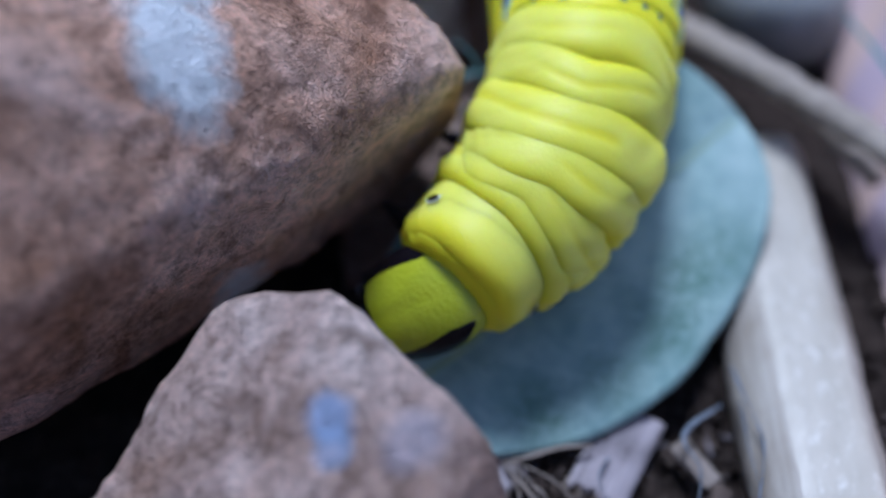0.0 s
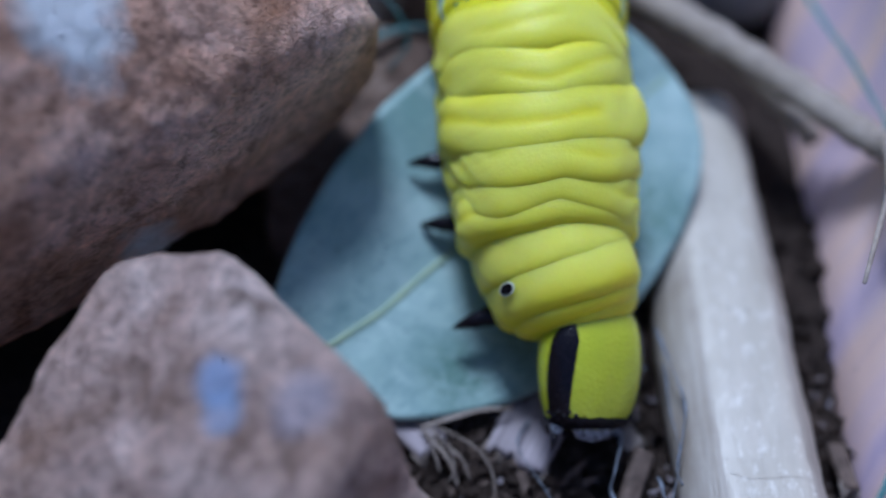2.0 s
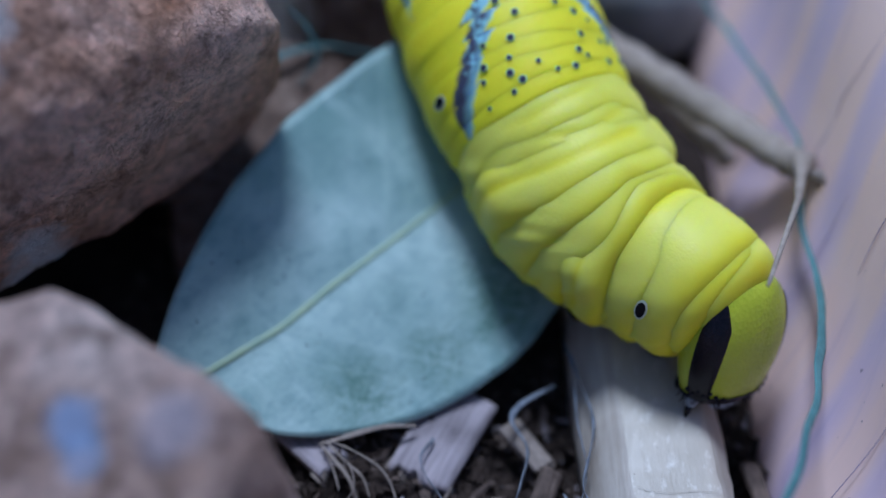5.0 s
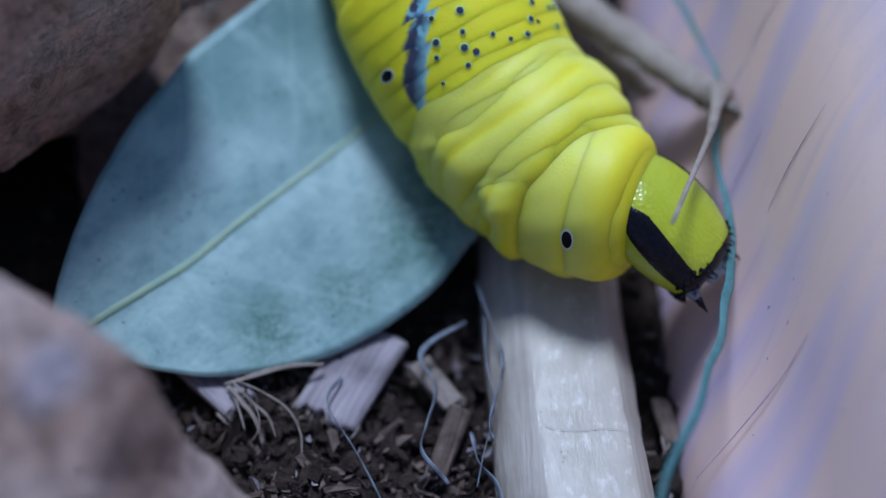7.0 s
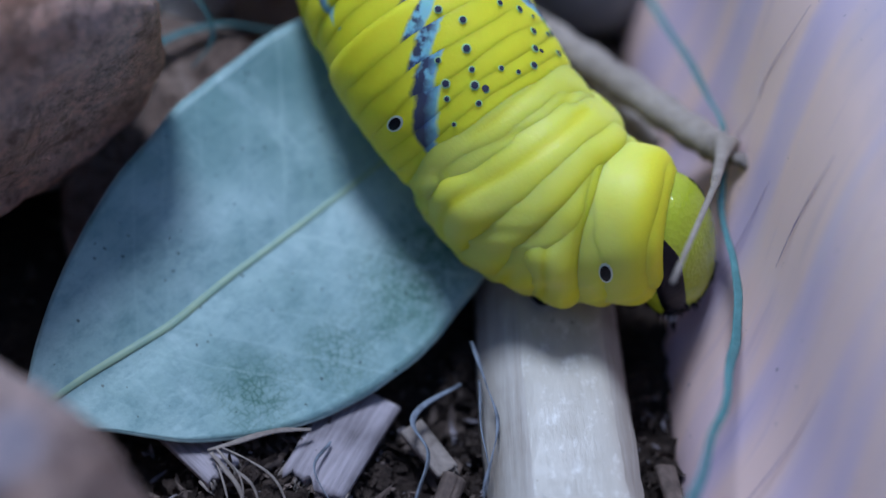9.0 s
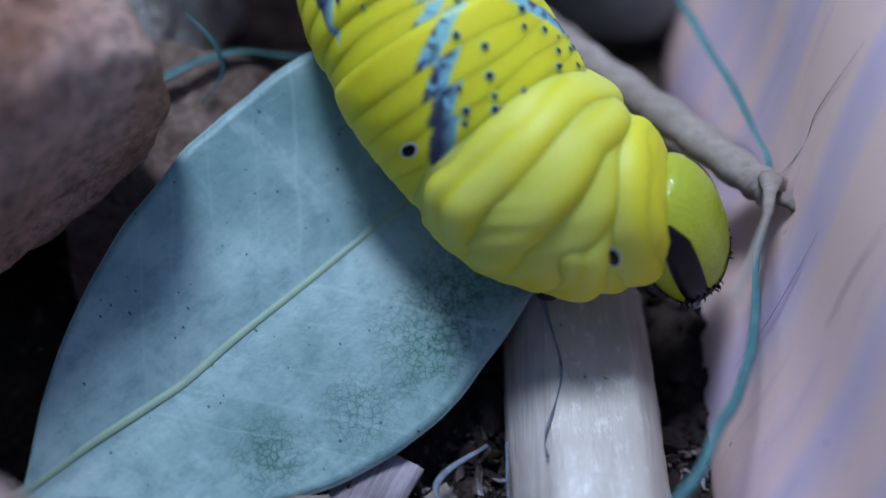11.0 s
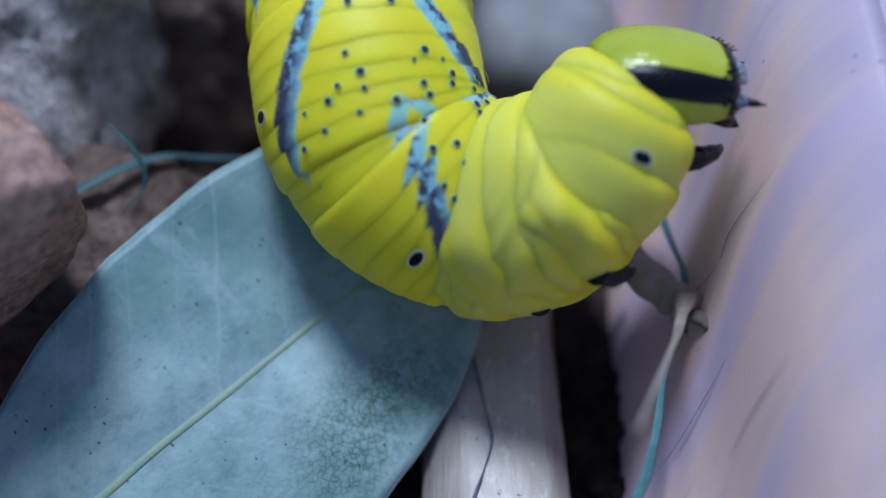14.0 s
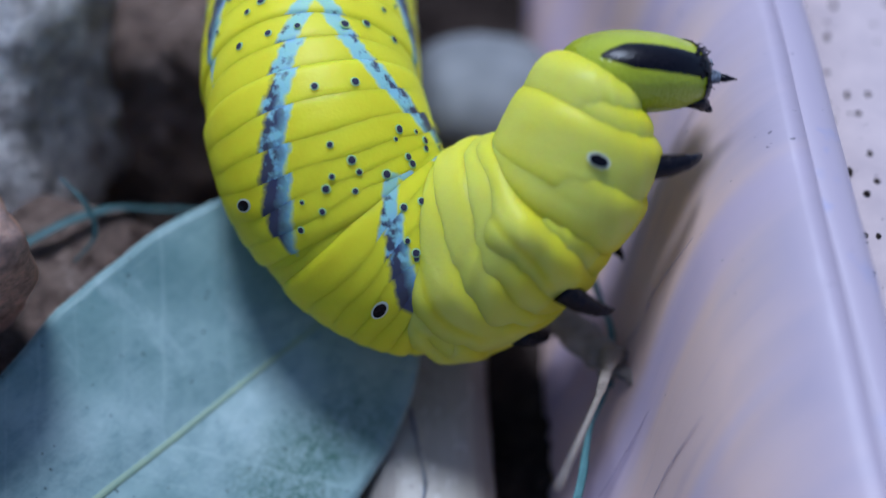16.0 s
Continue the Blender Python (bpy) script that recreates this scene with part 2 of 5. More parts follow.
def skin_material(name, pattern):
    """Waxy larval skin. The mesh layer "body" holds the angle from the back (x, -1..1) and the place along the body (y)."""
    m, nt, b = material(name, 0.21 if pattern == "head" else 0.5, spec=0.5 if pattern == "head" else 0.30)
    v = coords(nt)
    b.inputs["Subsurface Weight"].default_value = 0.4 if pattern == "head" else 0.85
    b.inputs["Subsurface Radius"].default_value = (1.0, 0.8, 0.12)
    b.inputs["Subsurface Scale"].default_value = 0.0011
    uv = nt.nodes.new("ShaderNodeUVMap")
    uv.uv_map = "body"
    sep = nt.nodes.new("ShaderNodeSeparateXYZ")
    nt.links.new(uv.outputs[0], sep.inputs[0])
    ang = math_node(nt, "ABSOLUTE", sep.outputs["X"])
    along = sep.outputs["Y"]
    patch = noise_tex(nt, v, 260, 4, 0.5)
    if pattern == "abdomen":
        col = ramp(nt, patch, [(0.3, (0.76, 0.67, 0.003)), (0.55, (0.80, 0.735, 0.004)), (0.8, (0.76, 0.71, 0.015))])
        # oblique side stripes: low end in front, rising backwards over the segment
        frac = math_node(nt, "FRACT", along)
        wob = math_node(nt, "MULTIPLY_ADD", noise_tex(nt, v, 1500, 3), 0.10, -0.05)
        for shift in (0.0, 1.0):
            pos = math_node(nt, "ADD", math_node(nt, "ADD", frac, shift), wob)
            # centre line of the stripe: pos = 0.18 at angle 0.38, 1.22 at angle 0
            gap = math_node(nt, "SUBTRACT", pos, math_node(nt, "MULTIPLY_ADD", ang, -2.75, 1.22))
            band = nt.nodes.new("ShaderNodeMapRange")
            # it narrows towards the back
            nt.links.new(math_node(nt, "DIVIDE", math_node(nt, "ABSOLUTE", gap), math_node(nt, "MULTIPLY_ADD", ang, 1.5, 0.50)), band.inputs["Value"])
            band.inputs["From Min"].default_value, band.inputs["From Max"].default_value = 0.165, 0.105
            keep = nt.nodes.new("ShaderNodeMapRange")
            nt.links.new(ang, keep.inputs["Value"])
            keep.inputs["From Min"].default_value, keep.inputs["From Max"].default_value = 0.40, 0.385
            mask = math_node(nt, "MULTIPLY", band.outputs[0], keep.outputs[0])
            mask = math_node(nt, "MULTIPLY", mask, math_node(nt, "GREATER_THAN", along, 4.02 + shift))
            tint = ramp(nt, ang, [(0.0, (0.38, 0.62, 0.46)), (0.20, (0.30, 0.55, 0.60)), (0.40, (0.29, 0.50, 0.46))])
            # purple-black rear half, breaking up into specks towards the back
            rear = nt.nodes.new("ShaderNodeMapRange")
            nt.links.new(gap, rear.inputs["Value"])
            rear.inputs["From Min"].default_value, rear.inputs["From Max"].default_value = -0.12, 0.02
            speck = ramp(nt, math_node(nt, "MULTIPLY_ADD", ang, 1.5, noise_tex(nt, v, 1700, 2)), [(0.68, (0.0,)), (0.84, (0.95,))])
            tint = mix(nt, math_node(nt, "MULTIPLY", rear.outputs[0], speck), tint, (0.05, 0.042, 0.085))
            col = mix(nt, mask, col, tint)
    elif pattern == "thorax":
        fold = nt.nodes.new("ShaderNodeAttribute")
        fold.attribute_name = "fold"
        crest = math_node(nt, "ADD", fold.outputs["Fac"], math_node(nt, "MULTIPLY_ADD", patch, 0.9, -0.45))
        col = ramp(nt, crest, [(0.10, (0.70, 0.615, 0.004)), (0.45, (0.665, 0.62, 0.018)), (0.95, (0.655, 0.645, 0.09))])
    else:
        col = ramp(nt, patch, [(0.3, (0.34, 0.38, 0.008)), (0.6, (0.42, 0.46, 0.012)), (0.8, (0.47, 0.51, 0.03))])
    nt.links.new(col, b.inputs["Base Color"])
    n = None
    if pattern != "head":
        n = bump(nt, b, noise_tex(nt, coords(nt, (1.6, 0.7, 0.7)), 190, 2, 0.4, 0.5), 0.0005, 0.5)
    n = bump(nt, b, noise_tex(nt, coords(nt, (1.6, 0.9, 0.9)), 620, 3), 0.0001, 0.3, n)
    if pattern == "head":
        grain = nt.nodes.new("ShaderNodeTexVoronoi")
        grain.inputs["Scale"].default_value = 3600
        nt.links.new(v, grain.inputs["Vector"])
        n = bump(nt, b, grain.outputs["Distance"], 0.00008, 0.5, n)
    bump(nt, b, noise_tex(nt, v, 5200, 2), 0.00003, 0.5, n)
    return m


def plain_material(name, colour, other, rough=0.5, scale=900, spec=0.4):
    m, nt, b = material(name, rough, spec=spec)
    f = noise_tex(nt, coords(nt), scale, 4)
    nt.links.new(ramp(nt, f, [(0.3, other), (0.7, colour)]), b.inputs["Base Color"])
    bump(nt, b, f, 0.00006, 0.6)
    return m


SOIL = soil_material("dark_soil")
LEAF = leaf_material()
RIB = plain_material("pale_midrib", (0.265, 0.345, 0.22), (0.205, 0.30, 0.225), 0.5)
MARGIN = plain_material("pale_leaf_margin", (0.40, 0.50, 0.47), (0.22, 0.34, 0.33), 0.5)
WHITE_STAIN = (0.90, 0.90, 0.91)
ROCK_RED = rock_material("red_sandstone", (0.88, 0.61, 0.50), (0.70, 0.42, 0.30), (0.40, 0.20, 0.115),
                         [((0.0018, -0.0045, 0), 0.0022, WHITE_STAIN, 1.0), ((0.0012, -0.0025, 0), 0.0022, WHITE_STAIN, 1.0), ((0.0010, 0.0005, 0), 0.0019, WHITE_STAIN, 1.0)])
ROCK_TAN = rock_material("tan_sandstone", (0.78, 0.62, 0.54), (0.65, 0.47, 0.395), (0.40, 0.26, 0.195),
                         [((0.0031, 0.0050, 0), 0.0011, (0.34, 0.50, 0.80), 0.7), ((0.0032, 0.0036, 0), 0.0009, (0.38, 0.52, 0.78), 0.6), ((0.0072, 0.0038, 0), 0.0013, (0.55, 0.52, 0.62), 0.5)])
ROCK_GREY = rock_material("grey_stone", (0.90, 0.87, 0.84), (0.80, 0.76, 0.72), (0.46, 0.41, 0.37), [])
ROCK_BROWN = rock_material("brown_stone", (0.46, 0.36, 0.30), (0.32, 0.23, 0.18), (0.14, 0.095, 0.075), [])
PEBBLE = plain_material("pale_pebble", (0.27, 0.275, 0.275), (0.17, 0.175, 0.175), 0.6, 300)
WOOD = fibre_material("pale_split_wood", (0.465, 0.42, 0.355), (0.32, 0.285, 0.23), (1.3, 0.35, 1.3), 0.36, 500, True)
WOOD_END = fibre_material("wood_side", (0.44, 0.40, 0.35), (0.22, 0.18, 0.14), (2.6, 0.16, 2.6), 0.6, 800)
CHIP = fibre_material("weathered_wood_chip", (0.37, 0.325, 0.345), (0.05, 0.04, 0.042), (3.4, 0.22, 3.4), 0.8, 900)
TWIG = fibre_material("dry_twig_bark", (0.36, 0.305, 0.255), (0.15, 0.118, 0.092), (2.0, 2.0, 0.4), 0.75, 700)
STRAW = fibre_material("dry_straw", (0.27, 0.225, 0.195), (0.08, 0.062, 0.05), (2.0, 2.0, 0.4), 0.75, 900)
LITTER = fibre_material("brown_litter", (0.15, 0.11, 0.09), (0.03, 0.022, 0.018), (1, 1, 1), 0.85, 1200)
BLADE = fibre_material("teal_dry_blade", (0.115, 0.25, 0.25), (0.04, 0.10, 0.105), (2, 2, 0.3), 0.45, 700)
DARK_BLADE = fibre_material("dark_teal_scrap", (0.07, 0.14, 0.14), (0.025, 0.055, 0.06), (2, 2, 0.3), 0.5, 700)
FIBRE = plain_material("blue_grey_fibre", (0.20, 0.225, 0.27), (0.05, 0.055, 0.07), 0.65)
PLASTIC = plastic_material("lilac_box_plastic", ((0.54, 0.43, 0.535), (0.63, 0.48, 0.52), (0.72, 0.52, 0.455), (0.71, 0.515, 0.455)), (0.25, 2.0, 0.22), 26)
PLASTIC_RIM = plastic_material("lilac_rim_plastic", (DIMMED_LIP,) * 4, (0.7, 0.5, 0.7), 0.0, 0.6)
SCRATCH = plain_material("scratch_line", (0.34, 0.27, 0.36), (0.24, 0.18, 0.28), 0.6)
LEDGE = plain_material("dusty_pink_plastic", (0.58, 0.47, 0.45), (0.46, 0.37, 0.37), 0.7, 350)
TABLE = plain_material("grey_table", (0.36, 0.33, 0.32), (0.26, 0.24, 0.23), 0.6, 60)
SKIN_ABDOMEN = skin_material("yellow_abdomen_skin", "abdomen")
SKIN_THORAX = skin_material("pale_yellow_thorax_skin", "thorax")
SKIN_HEAD = skin_material("green_yellow_head", "head")
BLACK = plain_material("black_horn", (0.003, 0.0025, 0.004), (0.008, 0.006, 0.009), 0.24, 4200, 0.22)
DOT = plain_material("navy_dot", (0.016, 0.014, 0.03), (0.03, 0.03, 0.06), 0.75)
HALO = plain_material("pale_blue_halo", (0.50, 0.66, 0.20), (0.42, 0.62, 0.30), 0.5)
PALE = plain_material("cream_rim", (0.75, 0.76, 0.60), (0.66, 0.68, 0.46), 0.5)
WHITE = plain_material("white_mouth_skin", (0.34, 0.37, 0.42), (0.02, 0.022, 0.03), 0.4, 2600)


# ---- mesh helpers ----
def mesh_object(name, bm, mat, smooth=True):
    me = bpy.data.meshes.new(name)
    bm.to_mesh(me)
    bm.free()
    for mm in mat if isinstance(mat, (list, tuple)) else (mat,):
        me.materials.append(mm)
    for p in me.polygons:
        p.use_smooth = smooth
    return new(name, me)


def part(name, bm, mat, parent, label="", smooth=True):
    ob = mesh_object(name, bm, mat, smooth)
    ob.parent = parent
    if label:
        ob["label"] = label
    return ob


def empty(name):
    e = new(name)
    e.empty_display_size = 0.005
    return e


def tube(bm, path, radii, sides=10, flat=1.0, twist=0.0, mat=0):
    """A closed tube along path (cm), with a radius at each point; flat squashes it to a strip."""
    rings = []
    up = Vector((0.13, 0.2, 1)).normalized()
    pts = [Vector(p) for p in path]
    for i, p in enumerate(pts):
        tan = (pts[min(i + 1, len(pts) - 1)] - pts[max(i - 1, 0)]).normalized()
        side = tan.cross(up)
        side = side.normalized() if side.length > 1e-4 else Vector((1, 0, 0))
        nor = side.cross(tan).normalized()
        ring = []
        for k in range(sides):
            a = 2 * math.pi * k / sides
            c, s = math.cos(a), math.sin(a) * flat
            b = twist * i / max(1, len(pts) - 1)
            cc, ss = c * math.cos(b) - s * math.sin(b), c * math.sin(b) + s * math.cos(b)
            ring.append(bm.verts.new((p + (side * cc + nor * ss) * radii[i]) * CM))
        rings.append(ring)
    for a, b in zip(rings, rings[1:]):
        for k in range(sides):
            f = bm.faces.new((a[k], a[(k + 1) % sides], b[(k + 1) % sides], b[k]))
            f.material_index = mat
    bm.faces.new(rings[0][::-1]).material_index = mat
    bm.faces.new(rings[-1]).material_index = mat
    return rings


def curve_points(pts, n):
    """Catmull-Rom through pts, n steps a span."""
    p = [Vector(q) for q in pts]
    p = [2 * p[0] - p[1]] + p + [2 * p[-1] - p[-2]]
    out = []
    for i in range(1, len(p) - 2):
        for k in range(n):
            t = k / n
            out.append(0.5 * (2 * p[i] + (p[i + 1] - p[i - 1]) * t + (2 * p[i - 1] - 5 * p[i] + 4 * p[i + 1] - p[i + 2]) * t * t
                              + (3 * p[i] - p[i - 1] - 3 * p[i + 1] + p[i + 2]) * t ** 3))
    out.append(p[-2])
    return out


def boulder(name, centre, planes, mat, rough=0.05, detail=5, seed=0, sharp=9.0):
    """A worn block: a ball cut back by planes (normal, distance from the centre, cm) with softened edges and an uneven skin."""
    bm = bmesh.new()
    bmesh.ops.create_icosphere(bm, subdivisions=detail, radius=1.0)
    cuts = [(Vector(n).normalized(), d) for n, d in planes]
    off = Vector((seed * 3.7, seed * 1.3, seed * 2.1))
    for v in bm.verts:
        d = v.co.normalized()
        acc = 0.0
        for n, dist in cuts:
            k = n.dot(d)
            if k > 1e-3:
                acc += (k / dist) ** sharp
        r = acc ** (-1 / sharp)
        p = d * r
        h = noise.fractal(p * 1.1 + off, 1.0, 2.0, 5) * rough * 1.6 + noise.fractal(p * 6 + off, 0.8, 2.1, 4) * rough * 0.45
        h += noise.fractal(p * 18 + off, 0.8, 2.1, 3) * rough * 0.16
        v.co = (p + d * h) * CM
    ob = mesh_object(name, bm, mat)
    ob.location = Vector(centre) * CM
    return ob


def leaf_z(x, y):
    """The tilted plane on which the large leaf lies."""
    return -0.208 * x + 0.443 * y + 0.087


# ---- ground and box ----
def build_ground():
    bm = bmesh.new()
    n = 150
    verts = []
    for j in range(n + 1):
        row = []
        for i in range(n + 1):
            x, y = -6 + 7.63 * i / n, -4.5 + 11 * j / n
            h = noise.fractal(Vector((x * 1.3, y * 1.3, 0.3)), 0.9, 2.0, 5) * 0.14 + noise.fractal(Vector((x * 7, y * 7, 5)), 0.8, 2.0, 3) * 0.05
            row.append(bm.verts.new(Vector((x, y, -0.28 + h)) * CM))
        verts.append(row)
    for j in range(n):
        for i in range(n):
            bm.faces.new((verts[j][i], verts[j][i + 1], verts[j + 1][i + 1], verts[j + 1][i]))
    tagged(mesh_object("ground", bm, SOIL), "dark brown damp potting soil with crumbs", "soil", kind="structure")


def sweep_y(name, profile, y0, y1, mat, parent, steps=60, wave=0.0, label=""):
    """A solid strip: a closed profile in x and z (cm), drawn out along y."""
    bm = bmesh.new()
    rings = []
    for j in range(steps + 1):
        y = y0 + (y1 - y0) * j / steps
        ring = []
        for k, (x, z) in enumerate(profile):
            w = wave * noise.fractal(Vector((y * 0.9, z * 0.6, x * 0.2)), 1, 2, 3)
            ring.append(bm.verts.new(Vector((x + w, y, z)) * CM))
        rings.append(ring)
    m = len(profile)
    for a, b in zip(rings, rings[1:]):
        for k in range(m):
            bm.faces.new((a[k], b[k], b[(k + 1) % m], a[(k + 1) % m]))
    bm.faces.new(rings[0][::-1])
    bm.faces.new(rings[-1])
    bmesh.ops.recalc_face_normals(bm, faces=bm.faces)
    return part(name, bm, mat, parent, label)


def build_box():
    box = tagged(empty("plastic_box"), "lilac translucent plastic tub with flared scratched side", "box")
    inner = [(1.41, -0.5), (1.44, -0.25), (1.51, 0.0), (1.62, 0.2), (1.73, 0.42), (1.81, 0.65), (1.87, 0.9), (1.93, 1.2), (1.99, 1.42), (2.045, 1.58), (2.11, 1.73), (2.19, 1.86), (2.28, 1.97), (2.38, 2.06),
             (2.48, 2.12), (2.58, 2.15)]
    outer = [(2.56, 1.95), (2.40, 1.86), (2.27, 1.60)] + [(x + 0.16, z) for x, z in inner[8::-1]]
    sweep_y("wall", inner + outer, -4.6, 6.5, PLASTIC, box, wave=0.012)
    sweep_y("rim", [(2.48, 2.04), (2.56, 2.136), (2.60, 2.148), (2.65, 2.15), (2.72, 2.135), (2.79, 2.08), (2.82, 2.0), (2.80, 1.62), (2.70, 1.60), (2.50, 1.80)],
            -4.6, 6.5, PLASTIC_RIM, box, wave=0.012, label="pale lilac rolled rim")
    sweep_y("ledge", [(2.70, 1.62), (3.6, 1.55), (6.0, 1.5), (6.0, 1.38), (2.70, 1.48)], -4.6, 6.5, LEDGE, box, label="dusty pink outer ledge")
    for pts in ([(1.53, 0.08, 0.15), (1.66, 0.20, 0.37), (1.79, 0.35, 0.66), (1.87, 0.45, 0.91)], [(1.73, 1.05, 0.49), (1.87, 1.04, 0.9), (1.91, 1.1, 1.15), (2.035, 1.1, 1.65)],
                [(1.43, -1.39, 0.01), (1.63, -1.24, 0.31), (1.79, -1.12, 0.63), (1.87, -1.03, 0.92)], [(1.84, -0.1, 0.8), (1.90, -0.02, 1.1), (1.998, 0.05, 1.5)]):
        bm = bmesh.new()
        p = curve_points(pts, 8)
        n = len(p) - 1
        tube(bm, p, [0.001 + 0.002 * math.sin(math.pi * i / n) for i in range(n + 1)], 6)
        part("scratch", bm, SCRATCH, box, "thin dark scratch")
    # the sides of the tub that close it
    for name, (x0, x1, y0, y1) in (("back_side", (-6.0, 1.6, 6.5, 6.7)), ("front_side", (-6.0, 1.3, -4.7, -4.5)), ("far_side", (-6.2, -6.0, -4.7, 6.7))):
        bm = bmesh.new()
        bmesh.ops.create_cube(bm, size=1)
        for v in bm.verts:
            v.co = Vector(((x0 + x1) / 2 + v.co.x * (x1 - x0), (y0 + y1) / 2 + v.co.y * (y1 - y0), 0.7 + v.co.z * 2.4)) * CM
        part(name, bm, PLASTIC, box, smooth=False)
    bm = bmesh.new()
    bmesh.ops.create_cube(bm, size=1)
    for v in bm.verts:
        v.co = Vector((v.co.x * 60, v.co.y * 60, -1.2 + v.co.z * 0.6)) * CM
    tagged(mesh_object("floor", bm, TABLE, False), "plain grey table top under the tub", "table", kind="structure")


# ---- rocks ----
def build_rocks():
    red = boulder("rock", (-3.1, 0.35, 1.25),
                  [((0.5, 0.0, 1), 1.27), ((0.69, -0.70, -0.30), 0.676), ((0.62, -0.60, 0.50), 1.103), ((0.45, -0.45, -0.77), 0.80), ((1, 0.1, 0), 1.74), ((0.62, 0.78, 0.1), 1.44), ((0, 1, 0.15), 1.5),
                   ((-1, 0, 0.2), 2.2), ((-0.3, -1, -0.1), 1.9), ((0, 0, -1), 1.5), ((0.3, 0.6, -0.75), 1.2)], ROCK_RED, 0.045, 6, 1, 16.0)
    tagged(red, "large reddish-brown sandstone with a white mineral stain", "rock", "stones in the tub")
    tan = boulder("rock", (-2.38, -2.10, 0.43),
                  [((-0.34, -0.42, 1), 0.735), ((0.70, 0.71, 0.1), 1.19), ((0.0, 1, 0.15), 1.39), ((-0.86, 0.5, 0.1), 1.03), ((0.82, -0.38, 0.42), 1.18),
                   ((0, -1, 0), 1.37), ((-1, -0.2, 0), 1.37), ((0, 0, -1), 1.15)], ROCK_TAN, 0.05, 6, 2, 20.0)
    tagged(tan, "pale tan sandstone chunk with a bluish spot", "rock", "stones in the tub")
    grey = boulder("rock", (-2.75, 2.85, 1.0), [((0.1, -0.25, 1), 0.84), ((1, -0.2, 0.2), 0.95), ((0.2, -0.8, 0.7), 0.86), ((-1, 0, 0), 1.2), ((0, 1, 0), 1), ((0, 0, -1), 1)],
                   ROCK_GREY, 0.08, 5, 3)
    tagged(grey, "rough grey-white stone with a pitted top", "rock", "stones in the tub")
    brown = boulder("rock", (-1.45, 3.7, 0.3), [((0, 0, 1), 0.7), ((1, -0.2, 0.2), 0.7), ((0.2, -1, 0.3), 0.7), ((-1, 0, 0), 0.9), ((0, 1, 0), 0.9), ((0, 0, -1), 0.7)],
                    ROCK_BROWN, 0.08, 5, 4)
    tagged(brown, "brown weathered stone behind the leaf", "rock", "stones in the tub")
    small = boulder("rock", (-1.75, 1.45, 0.25), [((0.2, -0.2, 1), 0.42), ((1, -0.2, 0.2), 0.55), ((0.2, -1, 0.3), 0.6), ((-1, 0, 0), 0.6), ((0, 1, 0), 0.5), ((0, 0, -1), 0.6)],
                    ROCK_BROWN, 0.06, 5, 5)
    tagged(small, "small brown crumbly stone under the leaf edge", "rock", "stones in the tub")
    pebble = boulder("pebble", (1.0, 3.7, 0.1), [((0, 0, 1), 0.45), ((1, 0, 0), 0.6), ((0, -1, 0), 0.6), ((-1, 0, 0), 0.6), ((0, 1, 0), 0.6), ((0, 0, -1), 0.5)],
                     PEBBLE, 0.02, 4, 6, 2.6)
    tagged(pebble, "smooth pale grey rounded pebble", "pebble")
    return tan


